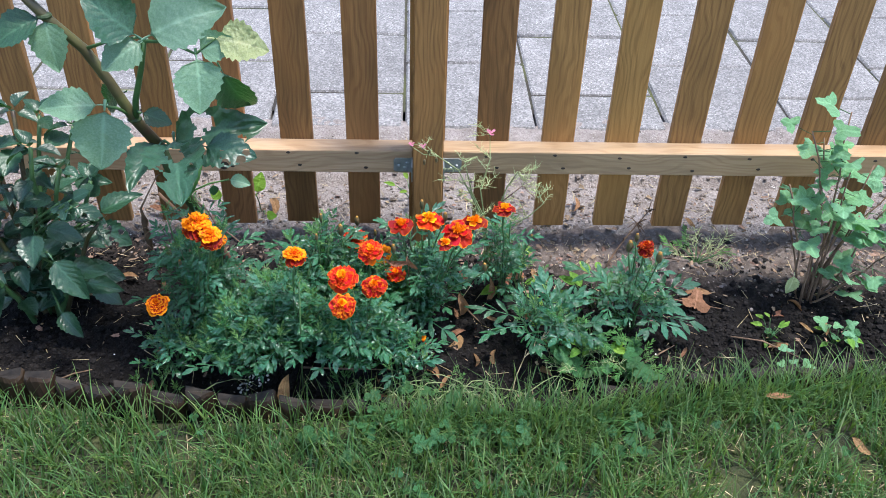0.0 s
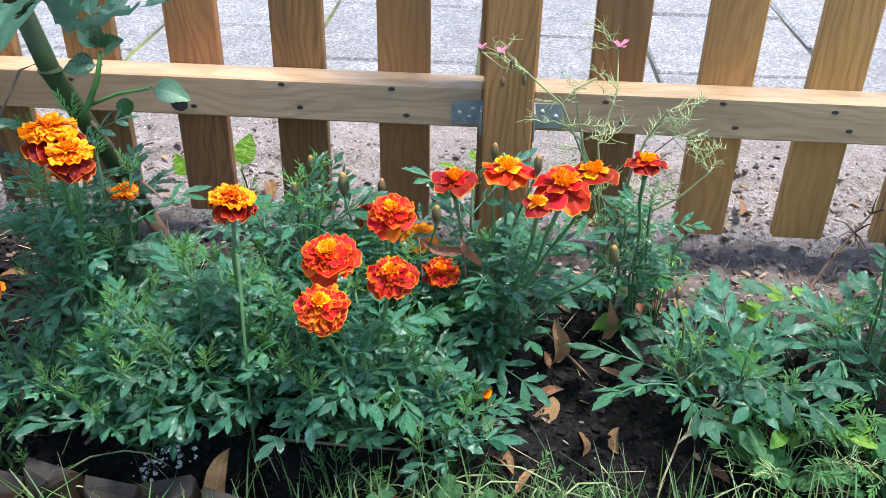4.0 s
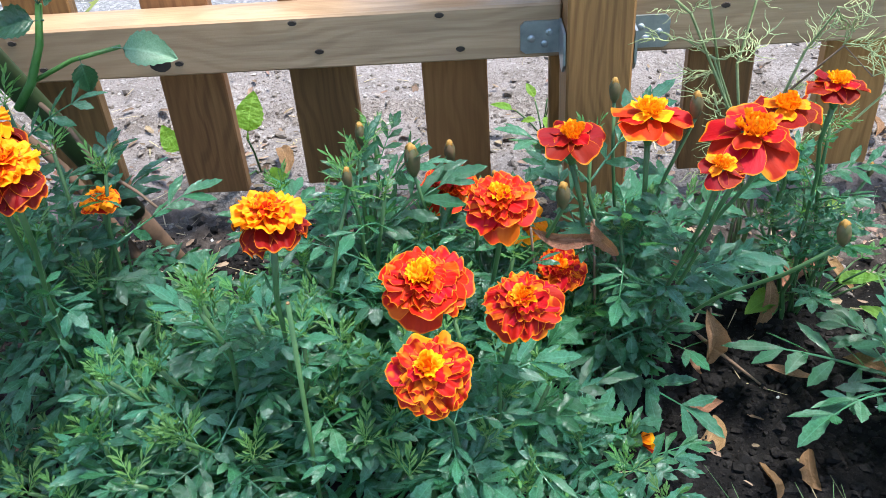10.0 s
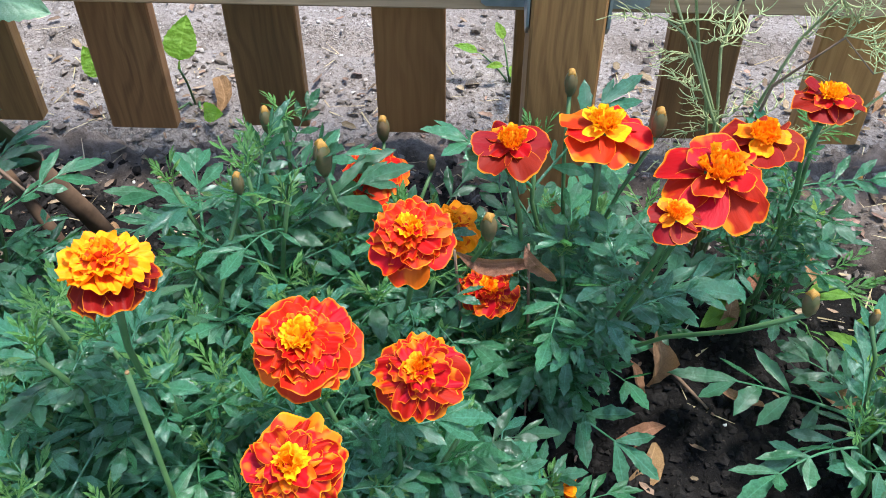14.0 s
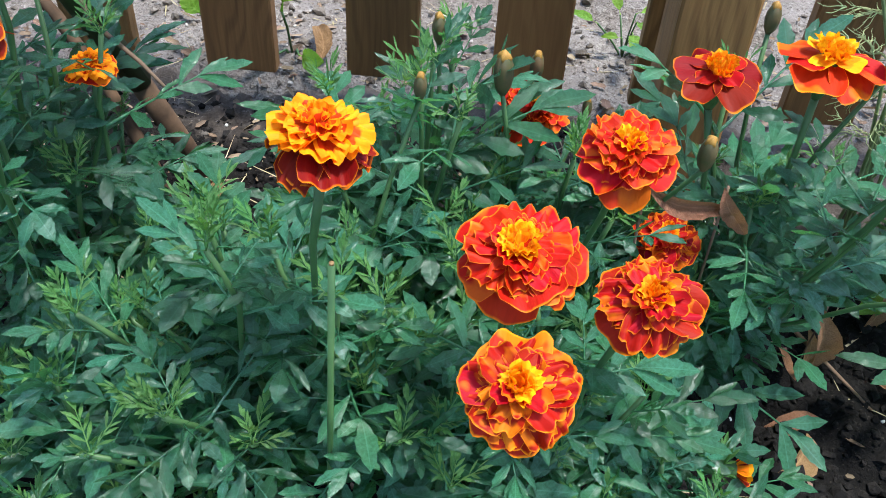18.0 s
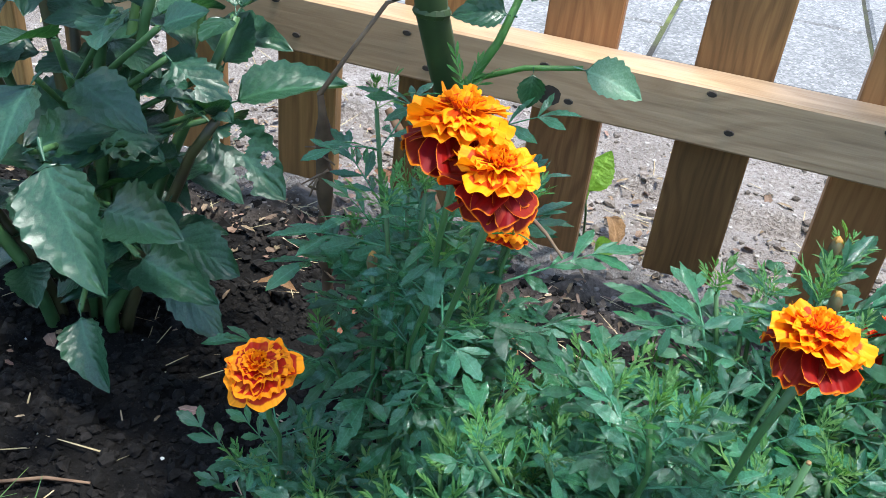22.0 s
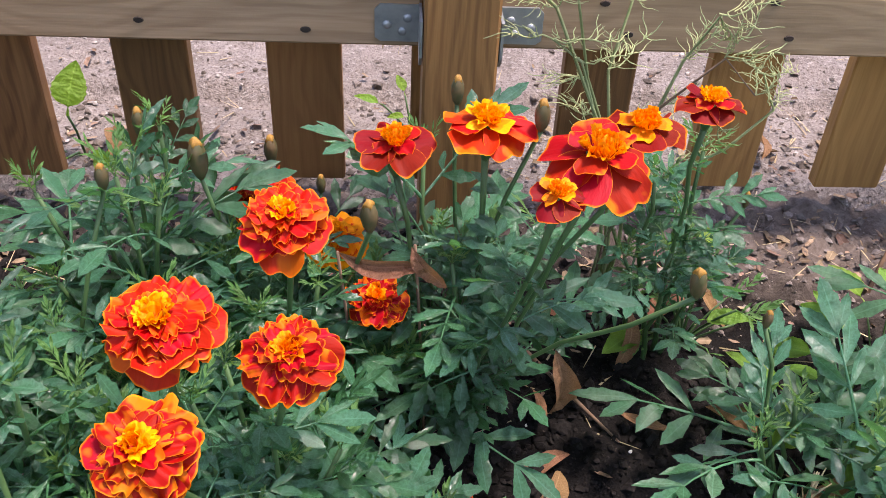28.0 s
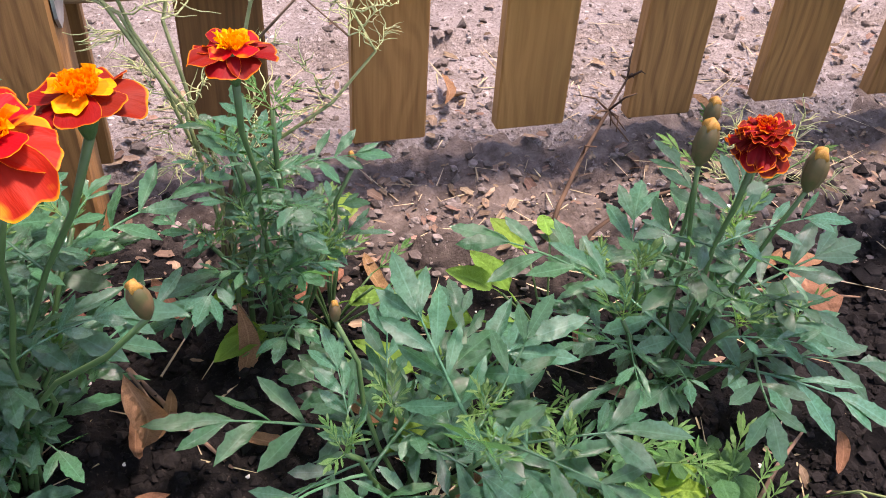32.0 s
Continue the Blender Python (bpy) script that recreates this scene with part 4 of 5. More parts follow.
DL = [big_leaf("leaf", DAHLIA, s, 0.08, 0.55 + 0.06 * (s % 3)) for s in range(6)]
DP = [big_leaf("leaf", DAHLIAPALE, s + 10, 0.08, 0.62) for s in range(3)]
DE = [eaten_leaf("leaf", DAHLIA, s + 20) for s in range(3)]
DY = [big_leaf("leaf", YELLOWED, 33, 0.1, 0.6)]

tall = thing("dahlia", "tall dahlia with a thick purplish stem and eaten leaves", "dahlia plant", (-0.352, -0.118, -0.01), "dahlias beside the marigolds")
spine = [(-0.352, -0.118, -0.03), (-0.363, -0.133, 0.03), (-0.377, -0.154, 0.096), (-0.388, -0.205, 0.20), (-0.396, -0.250, 0.286), (-0.404, -0.258, 0.340), (-0.430, -0.268, 0.392), (-0.452, -0.275, 0.455), (-0.474, -0.280, 0.505), (-0.512, -0.290, 0.556), (-0.545, -0.30, 0.61)]
part("stem", tube("stem", spine[2:6], [0.0085, 0.0086, 0.0088, 0.0085], DSTEM, 10), tall, Matrix())
part("woody_base", tube("woody_base", spine[:3], [0.0085, 0.0078, 0.0076], WOODY, 10), tall, Matrix(), "brown woody foot of the stem")
part("old_cane", tube("old_cane", [(-0.362, -0.168, -0.01), (-0.378, -0.162, 0.04), (-0.40, -0.152, 0.085), (-0.43, -0.14, 0.13), (-0.465, -0.13, 0.17)], [0.0046, 0.0052, 0.004, 0.0044, 0.003], WOODY, 9), tall, Matrix(), "old brown cane with peeling bark")
part("twig", tube("twig", [(-0.371, -0.246, 0.238), (-0.35, -0.26, 0.225), (-0.335, -0.272, 0.205), (-0.31, -0.285, 0.195), (-0.298, -0.29, 0.186)], [0.0016, 0.0014, 0.0015, 0.0011, 0.0008], BROWN, 5), tall, Matrix(), "crooked dry side twig")
part("upper_stem", tube("upper_stem", spine[5:], [0.0085, 0.008, 0.0076, 0.0072, 0.0068, 0.006], PURPLE, 10), tall, Matrix(), "dark purple upper stem")
bm = bmesh.new()
bmesh.ops.create_uvsphere(bm, u_segments=12, v_segments=6, radius=0.0098, matrix=Matrix.Diagonal((1.1, 1, 0.5, 1)))
me = bpy.data.meshes.new("stem_node")
bm.to_mesh(me)
bm.free()
me.materials.append(DSTEM)
for p in (spine[4], spine[6], spine[9]):
    part("stem_node", me, tall, Matrix.Translation(p), "swollen pale green leaf joint")


def blade(plant, me, foot, tip, up=(0.0, -0.75, 0.65), wide=1.2):
    """A leaf blade from foot to tip."""
    foot, tip = Vector(foot), Vector(tip)
    n = (tip - foot).length * 1.06
    return part("leaf", me, plant, aim(foot - (tip - foot) * 0.1, tip - foot, up, (n * wide, n, n)))


# a branch with two clusters of leaves, and their stalks
part("branch", tube("branch", [(-0.428, -0.268, 0.392), (-0.418, -0.282, 0.43), (-0.398, -0.292, 0.485), (-0.385, -0.30, 0.527)], [0.005, 0.0046, 0.004, 0.0036], STEM, 8), tall, Matrix())
for run in (((-0.385, -0.30, 0.527), (-0.35, -0.308, 0.530), (-0.314, -0.32, 0.519), (-0.285, -0.32, 0.542)), ((-0.404, -0.258, 0.345), (-0.394, -0.266, 0.355), (-0.384, -0.27, 0.35)), ((-0.430, -0.268, 0.395), (-0.445, -0.285, 0.418), (-0.458, -0.30, 0.43)), ((-0.43, -0.268, 0.397), (-0.424, -0.275, 0.41), (-0.415, -0.282, 0.409)), ((-0.474, -0.28, 0.505), (-0.44, -0.29, 0.52), (-0.393, -0.30, 0.532))):
    part("leaf_stalk", tube("leaf_stalk", run, [0.0026 - 0.0003 * i for i in range(len(run))], STEM, 7), tall, Matrix())
for foot, tip, me, up, wide in (
        ((-0.390, -0.268, 0.348), (-0.270, -0.298, 0.405), DE[0], (-0.2, -0.9, 0.5), 0.95), ((-0.372, -0.29, 0.375), (-0.331, -0.44, 0.392), DE[1], (0.1, -0.6, 0.9), 0.8),
        ((-0.396, -0.275, 0.356), (-0.412, -0.375, 0.383), DL[0], (0, -0.5, 0.9), 0.8), ((-0.322, -0.33, 0.385), (-0.262, -0.37, 0.397), DE[2], (0, -0.7, 0.7), 1.1),
        ((-0.385, -0.30, 0.527), (-0.430, -0.342, 0.515), DP[0], (0.1, -0.6, 0.8), 1.35), ((-0.384, -0.30, 0.530), (-0.290, -0.30, 0.588), DP[1], (-0.2, -0.8, 0.6), 1.1), ((-0.391, -0.30, 0.532), (-0.445, -0.32, 0.592), DL[1], (0.3, -0.8, 0.5), 1.25),
        ((-0.314, -0.32, 0.519), (-0.302, -0.37, 0.466), DP[1], (0.1, -0.8, 0.5), 1.3), ((-0.290, -0.32, 0.541), (-0.222, -0.33, 0.541), DY[0], (0, -0.75, 0.65), 1.2), ((-0.312, -0.32, 0.521), (-0.266, -0.33, 0.546), DP[2], (0, -0.8, 0.6), 1.2),
        ((-0.296, -0.27, 0.474), (-0.268, -0.25, 0.378), DL[2], (0.1, -0.9, 0.3), 0.75), ((-0.345, -0.29, 0.53), (-0.325, -0.26, 0.60), DL[4], (0, -0.9, 0.3), 1.0),
        ((-0.456, -0.30, 0.430), (-0.462, -0.352, 0.362), DP[2], (0.1, -0.8, 0.5), 1.45), ((-0.46, -0.30, 0.431), (-0.53, -0.33, 0.445), DP[1], (0, -0.6, 0.8), 1.0), ((-0.416, -0.28, 0.41), (-0.374, -0.29, 0.398), DL[3], (0, -0.7, 0.7), 1.1),
        ((-0.44, -0.26, 0.43), (-0.49, -0.24, 0.40), DL[5], (0, -0.8, 0.6), 1.0), ((-0.512, -0.29, 0.556), (-0.575, -0.33, 0.54), DL[3], (0, -0.6, 0.8), 1.1), ((-0.512, -0.29, 0.556), (-0.50, -0.33, 0.50), DP[0], (0, -0.8, 0.5), 1.1), ((-0.545, -0.30, 0.61), (-0.47, -0.26, 0.635), DL[4], (0, -0.8, 0.5), 1.0)):
    blade(tall, me, foot, tip, up, wide)
# the low side shoot on the rail
sh = [(-0.386, -0.245, 0.235), (-0.372, -0.245, 0.252), (-0.36, -0.243, 0.275), (-0.352, -0.243, 0.30)]
part("side_shoot", tube("side_shoot", sh, [0.0032, 0.0028, 0.0024, 0.002], YOUNG, 8), tall, Matrix(), "bright green side shoot")
part("stalk", tube("stalk", [(-0.372, -0.245, 0.252), (-0.345, -0.24, 0.263), (-0.315, -0.235, 0.268)], 0.0015, YOUNG), tall, Matrix())
for p, d, me, up, s in (((-0.32, -0.236, 0.268), (1, -0.1, -0.05), DP[2], (0, -0.6, 0.8), 0.036), ((-0.352, -0.243, 0.30), (0.6, -0.3, 0.5), DL[1], (0, -0.7, 0.7), 0.03), ((-0.352, -0.243, 0.30), (0.1, -0.2, 1), DL[3], (0, -1, 0.3), 0.026), ((-0.34, -0.24, 0.265), (0.1, -0.2, -1), DL[5], (0.3, -1, 0.2), 0.022), ((-0.352, -0.243, 0.29), (-0.6, -0.3, 0.1), DL[2], (0, -0.8, 0.6), 0.03), ((-0.352, -0.243, 0.30), (-0.3, -0.2, 0.8), DL[0], (0, -0.8, 0.6), 0.03)):
    part("leaf", me, tall, aim(p, d, up, s))
# the withered stalk that hangs from the joint
part("withered_stalk", tube("withered_stalk", [(-0.396, -0.246, 0.270), (-0.404, -0.252, 0.293), (-0.418, -0.258, 0.288), (-0.436, -0.264, 0.258), (-0.450, -0.270, 0.233)], [0.0014, 0.0013, 0.0012, 0.0012, 0.0016], BROWN, 8), tall, Matrix(), "brown withered leaf stalk hanging down")
rot = random.Random(17)
cane = [Vector((-0.449, -0.27, 0.234)).lerp(Vector((-0.468, -0.205, 0.0)), i / 16) for i in range(17)]
part("rotten_cane", tube("rotten_cane", [p + Vector((rot.uniform(-0.0016, 0.0016), 0, 0)) for p in cane], [0.0018, 0.0026] + [rot.uniform(0.0034, 0.0056) for _ in range(15)], WOODY, 9), tall, Matrix(), "rotten brown cane with flaking bark")
for i in range(14):
    p = cane[3 + i % 12]
    part("bark_flake", tube("bark_flake", [p, p + Vector((rot.uniform(-0.009, 0.009), -0.005, rot.uniform(-0.004, 0.008))), p + Vector((rot.uniform(-0.012, 0.012), -0.006, rot.uniform(-0.018, 0.012)))], [0.0012, 0.001, 0.0005], BROWN, 4), tall, Matrix())

bush = thing("dahlia", "low dahlia bush of dark glossy toothed leaves", "dahlia plant", (-0.64, -0.24, -0.015), "dahlias beside the marigolds")
r = random.Random(11)
n_shoot = 0
for bx, by, tx, ty, tz in ((-0.64, -0.24, -0.60, -0.25, 0.33), (-0.655, -0.23, -0.64, -0.19, 0.36), (-0.63, -0.25, -0.545, -0.20, 0.24), (-0.66, -0.24, -0.74, -0.26, 0.30), (-0.67, -0.23, -0.80, -0.20, 0.36), (-0.66, -0.22, -0.72, -0.14, 0.30), (-0.64, -0.22, -0.58, -0.13, 0.30), (-0.66, -0.22, -0.69, -0.22, 0.36), (-0.64, -0.24, -0.575, -0.23, 0.28), (-0.67, -0.25, -0.79, -0.30, 0.24), (-0.66, -0.24, -0.62, -0.15, 0.33), (-0.63, -0.24, -0.53, -0.25, 0.19), (-0.67, -0.26, -0.76, -0.34, 0.26)):
    pts = arc((bx, by, -0.03), (tx, ty, tz), 0.4, 8, 0.004, r)
    part("stem", tube("stem", pts, [0.0055 * (1 - 0.06 * i) for i in range(8)], PURPLE if n_shoot % 2 else STEM, 8), bush, Matrix())
    n_shoot += 1
    turn = r.uniform(0, 180)
    for j in (2, 3, 4, 5, 6, 7):
        turn += 90 + r.uniform(-20, 20)
        for side in (0, 180):
            a = radians(turn + side)
            el = radians(r.uniform(-20, 30))
            d = (math.cos(a) * math.cos(el), math.sin(a) * math.cos(el), math.sin(el))
            size = r.uniform(0.042, 0.064) * (0.75 if j == 7 else 1)
            if pts[j].x + d[0] * size > -0.525:
                continue
            part("leaf", r.choice(DL + DL + DE[:1]), bush, aim(pts[j], d, (r.uniform(-0.2, 0.3), r.uniform(-0.5, 0.1), 1), size))
    for i in range(3):
        a = r.uniform(0, 6.28)
        part("leaf", DL[i], bush, aim(pts[-1], (math.cos(a), math.sin(a), 1.2), (0, 0, 1), 0.034))
# the outer leaves that hang over the soil and reach towards the rail
for foot, tip, me, up, wide in (
        ((-0.566, -0.355, 0.205), (-0.510, -0.402, 0.160), DL[0], (0.3, -0.9, 0.6), 1.15), ((-0.566, -0.32, 0.152), (-0.494, -0.342, 0.174), DL[1], (-0.1, -0.6, 0.9), 1.0),
        ((-0.543, -0.240, 0.184), (-0.476, -0.252, 0.150), DE[1], (0.3, -0.8, 0.7), 1.1), ((-0.556, -0.20, 0.203), (-0.545, -0.188, 0.242), DL[2], (0.1, -0.9, 0.3), 1.5), ((-0.540, -0.222, 0.188), (-0.470, -0.20, 0.231), DL[5], (-0.4, -0.7, 0.8), 0.85),
        ((-0.592, -0.30, 0.222), (-0.522, -0.331, 0.222), DL[3], (0.1, -0.6, 0.9), 0.95), ((-0.562, -0.25, 0.224), (-0.511, -0.272, 0.210), DE[2], (0.1, -0.6, 0.9), 1.2), ((-0.543, -0.29, 0.129), (-0.483, -0.302, 0.121), DL[4], (0.1, -0.7, 0.8), 1.1),
        ((-0.549, -0.31, 0.119), (-0.490, -0.342, 0.136), DL[2], (0.1, -0.6, 0.8), 0.9), ((-0.597, -0.32, 0.226), (-0.592, -0.375, 0.205), DL[5], (-0.2, -0.5, 0.9), 1.3), ((-0.600, -0.33, 0.185), (-0.560, -0.312, 0.209), DL[2], (0, -0.7, 0.8), 1.1),
        ((-0.599, -0.30, 0.242), (-0.592, -0.345, 0.262), DL[1], (0, -0.5, 0.9), 1.2), ((-0.556, -0.30, 0.266), (-0.537, -0.342, 0.268), DE[1], (0, -0.5, 0.9), 1.2), ((-0.552, -0.27, 0.25), (-0.520, -0.27, 0.270), DL[3], (0, -0.7, 0.8), 1.2),
        ((-0.597, -0.27, 0.176), (-0.552, -0.292, 0.182), DE[2], (0.1, -0.7, 0.8), 1.1), ((-0.60, -0.31, 0.06), (-0.565, -0.35, 0.035), DL[2], (0, -0.6, 0.8), 1.0), ((-0.56, -0.27, 0.09), (-0.50, -0.30, 0.06), DL[4], (0, -0.6, 0.8), 0.9)):
    blade(bush, me, foot, Vector(foot).lerp(Vector(tip), 0.88), up, 0.85 * wide)
    part("leaf_stalk", tube("leaf_stalk", arc((-0.635, -0.25, 0.03 + 0.6 * foot[2]), foot, 0.0, 5), 0.0020, STEM), bush, Matrix())


# ---- shrub with lobed leaves ----
def lobed_leaf(name, mat, seed):
    """A rounded three-lobed leaf one unit long."""
    r = random.Random(seed)
    n = 26
    v, f, uv = [(0, 0.42, 0.02)], [], [(0.5, 0.5)]
    for ring, k in ((0.5, 1), (1.0, 2)):
        for i in range(n):
            t = 2 * math.pi * i / n
            lobe = 0.38 + 0.13 * math.cos(3 * t) + 0.03 * math.cos(9 * t + seed) + (0.02 if i % 2 else -0.02)
            x, y = math.sin(t) * lobe * ring * 1.12, 0.42 + math.cos(t) * lobe * ring
            v.append((x, y, 0.05 * math.sin(3 * t + seed) * ring + 0.10 * abs(x) - 0.18 * y * y))
            uv.append((0.5 + 0.5 * math.sin(t) * ring, 0.5 + 0.5 * math.cos(t) * ring))
    for i in range(n):
        j = (i + 1) % n
        f += [(0, 1 + i, 1 + j), (1 + i, 1 + n + i, 1 + n + j, 1 + j)]
    return mesh(name, v, f, mat, uv)


SL = [lobed_leaf("leaf", SHRUB, s) for s in range(4)]
shrub = thing("shrub", "pale green lobed-leaved shrub on thin brown canes", "shrub", (0.70, -0.185, -0.015))
r = random.Random(21)
for tip, n in (((0.60, -0.19, 0.24), 9), ((0.62, -0.17, 0.33), 10), ((0.68, -0.16, 0.36), 9), ((0.69, -0.20, 0.27), 10), ((0.75, -0.16, 0.26), 9), ((0.79, -0.18, 0.19), 12), ((0.82, -0.20, 0.12), 12), ((0.84, -0.15, 0.27), 9), ((0.66, -0.14, 0.30), 8), ((0.77, -0.22, 0.08), 9)):
    b = (0.70 + r.uniform(-0.025, 0.025), -0.185 + r.uniform(-0.02, 0.02), -0.03)
    pts = arc(b, tip, 0.5 if tip[2] > 0.2 else -0.3, 8, 0.004, r)
    part("cane", tube("cane", pts, [0.0024 * (1 - 0.07 * i) for i in range(8)], BROWN), shrub, Matrix())
    for i in range(int(0.85 * n)):
        s = r.uniform(0.55, 1)
        q = s * 6.999
        p = pts[int(q)].lerp(pts[int(q) + 1], q % 1)
        a = r.uniform(0, 6.28)
        d = Vector((math.cos(a), math.sin(a), r.uniform(-0.2, 0.5))).normalized()
        e = p + d * r.uniform(0.015, 0.03)
        part("leaf", SL[r.randrange(4)], shrub, aim(e, d, (r.uniform(-0.3, 0.3), r.uniform(-0.9, 0), 1), r.uniform(0.030, 0.050)))
        part("leaf_stalk", tube("leaf_stalk", [p, (p + e) / 2, e], 0.0008, STEM, 4), shrub, Matrix())
for i in range(7):
    a = r.uniform(-0.6, 0.6)
    part("bare_cane", tube("bare_cane", arc((0.70 + 0.02 * a, -0.185, -0.03), (0.70 + 0.10 * a, -0.18 + r.uniform(-0.03, 0.03), r.uniform(0.1, 0.22)), 0.2, 6, 0.004, r), 0.0016, BROWN), shrub, Matrix())
part("leaf", DY[0], shrub, aim((0.655, -0.20, 0.06), (-0.1, -0.4, -0.8), (0, -1, 0.2), 0.04), "small yellow leaf")

# ---- wiry plant gone to seed by the post ----
wiry = thing("wiry_annual", "wiry pale-green annual with feathery leaves and pink flower", "flowering plant", (0.11, -0.14, -0.012))
r = random.Random(31)


def feather(name, seed):
    """A tuft of thread-like leaflets one unit long."""
    q = random.Random(seed)
    pieces = [(Matrix(), strip([(0.05 * math.sin(i), i / 5, 0.05 * math.sin(2 * i + seed)) for i in range(6)], 0.018))]
    for i in range(12):
        s = q.uniform(0.1, 0.9)
        m4 = Matrix.Translation((0, s, 0)) @ pose(0, 0, 0, q.uniform(-40, 40), 0, q.choice((-1, 1)) * q.uniform(25, 80))
        n = q.uniform(0.25, 0.55)
        pieces.append((m4, strip([(0.06 * math.sin(1.5 * k) * n, n * k / 4, 0.08 * n * math.sin(k + seed)) for k in range(5)], 0.013)))
    return joined(name, pieces, WIRY)


FE = [feather("feathery_leaf", s) for s in range(4)]
runs = (((0.095, -0.15, 0.14), (0.05, -0.15, 0.235), (0.015, -0.16, 0.268), (-0.012, -0.168, 0.288)), ((0.10, -0.14, 0.13), (0.09, -0.14, 0.19), (0.105, -0.12, 0.24), (0.104, -0.10, 0.275)),
        ((0.12, -0.14, 0.11), (0.125, -0.15, 0.17), (0.16, -0.15, 0.205), (0.185, -0.15, 0.18)), ((0.105, -0.14, 0.12), (0.075, -0.15, 0.19), (0.06, -0.15, 0.25), (0.08, -0.15, 0.262)),
        ((0.115, -0.14, 0.12), (0.135, -0.145, 0.2), (0.15, -0.15, 0.232), (0.165, -0.15, 0.215)), ((0.10, -0.14, 0.10), (0.085, -0.15, 0.16), (0.07, -0.15, 0.2), (0.05, -0.15, 0.215)), ((0.125, -0.14, 0.1), (0.175, -0.15, 0.14), (0.2, -0.15, 0.17), (0.187, -0.15, 0.195)))
for i, run in enumerate(runs):
    pts = [(0.11 + r.uniform(-0.01, 0.01), -0.14, -0.02), (0.112 + r.uniform(-0.008, 0.008), -0.14, 0.05), *run]
    part("stem", tube("stem", pts, [0.0016, 0.0015, 0.0013, 0.0011, 0.0009, 0.0007], WIRY if i != 2 else BROWN, 5), wiry, Matrix())
    for p in pts[2:]:
        for k in range(2):
            d = Vector((r.uniform(-1, 1), r.uniform(-0.6, 0.6), r.uniform(-0.5, 0.9)))
            part("feathery_leaf", FE[r.randrange(4)], wiry, aim(p, d, (0, 0, 1), r.uniform(0.022, 0.042)))
pk = [flower_petal("petal", PINK, s, 0.6, 0.05, 0.1, 0.1, 0.1) for s in range(2)]
for at, s in (((0.104, -0.10, 0.277), 0.011), ((-0.012, -0.168, 0.29), 0.008), ((-0.03, -0.165, 0.292), 0.007)):
    head = part("flower", CALYX, wiry, Matrix.Translation(at) @ Matrix.Scale(0.004, 4), "small pink flower")
    for i in range(4):
        part("petal", pk[i % 2], head, Matrix.Translation(at) @ Matrix.Rotation(radians(90 * i + 20), 4, "Z") @ Matrix.Rotation(radians(25 + 20 * (i % 2)), 4, "X") @ Matrix.Scale(s, 4))
part("stem", tube("stem", [(0.015, -0.16, 0.268), (-0.01, -0.165, 0.275), (-0.03, -0.165, 0.29)], 0.0007, WIRY, 5), wiry, Matrix())
for at in ((0.0, -0.165, 0.279), (0.012, -0.16, 0.262), (-0.008, -0.167, 0.262)):
    part("seed_pod", BUD, wiry, Matrix.Translation(at) @ Matrix.Scale(0.0065, 4))

# ---- dead twig plant ----
dead = thing("dead_plant", "dead brown twiggy plant leaning by the fence", "dead plant", (0.33, -0.12, -0.01))
trunk = [(0.325, -0.135, -0.02), (0.345, -0.11, 0.015), (0.375, -0.075, 0.035), (0.405, -0.045, 0.052), (0.43, -0.02, 0.065)]
part("stem", tube("stem", trunk, [0.0022, 0.0019, 0.0016, 0.0013, 0.0008], WOODY, 7), dead, Matrix())
part("stem", tube("stem", [(0.335, -0.15, -0.015), (0.36, -0.14, 0.012), (0.40, -0.12, 0.02), (0.46, -0.10, 0.012), (0.50, -0.09, -0.005)], [0.0018, 0.0017, 0.0015, 0.0012, 0.0008], WOODY, 7), dead, Matrix())
for i in range(13):
    p = Vector(trunk[r.choice((2, 3, 3, 4, 4))])
    e = p + Vector((r.uniform(-0.035, 0.025), r.uniform(-0.02, 0.03), r.uniform(-0.02, 0.028)))
    part("twig", tube("twig", [p, (p + e) / 2 + Vector((r.uniform(-0.006, 0.006), 0, 0.004)), e], [0.0011, 0.0009, 0.0005], WOODY, 4), dead, Matrix())

# ---- weeds ----
OVAL = [big_leaf("leaf", WEED, s + 60, 0.05, 0.42) for s in range(3)]


def weed(label, at, n, size, mats, seed, rise=0.5):
    q = random.Random(seed)
    z = soil_z(*at) if at[1] < 0 else 0.0
    w = thing("weed", label, "weed", (at[0], at[1], z))
    for i in range(n):
        a = q.uniform(0, 6.28)
        h = q.uniform(0.2, 1.0) * rise * size * 2
        e = Vector((at[0] + math.cos(a) * size * q.uniform(0.1, 0.8), at[1] + math.sin(a) * size * q.uniform(0.1, 0.8), z + 0.004 + h))
        part("stalk", tube("stalk", arc((at[0], at[1], z - 0.006), e, 0.4, 5), 0.0009, STEM, 4), w, Matrix())
        part("leaf", q.choice(mats), w, aim(e, (math.cos(a), math.sin(a), q.uniform(-0.1, 0.8)), (0, -0.3, 1), size * q.uniform(0.45, 0.8)))
    return w


def trefoil(name, seed):
    q = random.Random(seed)
    pieces = []
    for i in range(3):
        v, f, uv = leaflet(0.5, 0.52, 5, 0.0, 0.15, 0.1, 0.93)
        pieces.append((pose(0, 0, 0, q.uniform(-8, 8), 0, 120 * i + q.uniform(-8, 8)), (v, f, uv)))
    return joined(name, pieces, CLOVER)


TRI = [trefoil("clover_leaf", s) for s in range(3)]


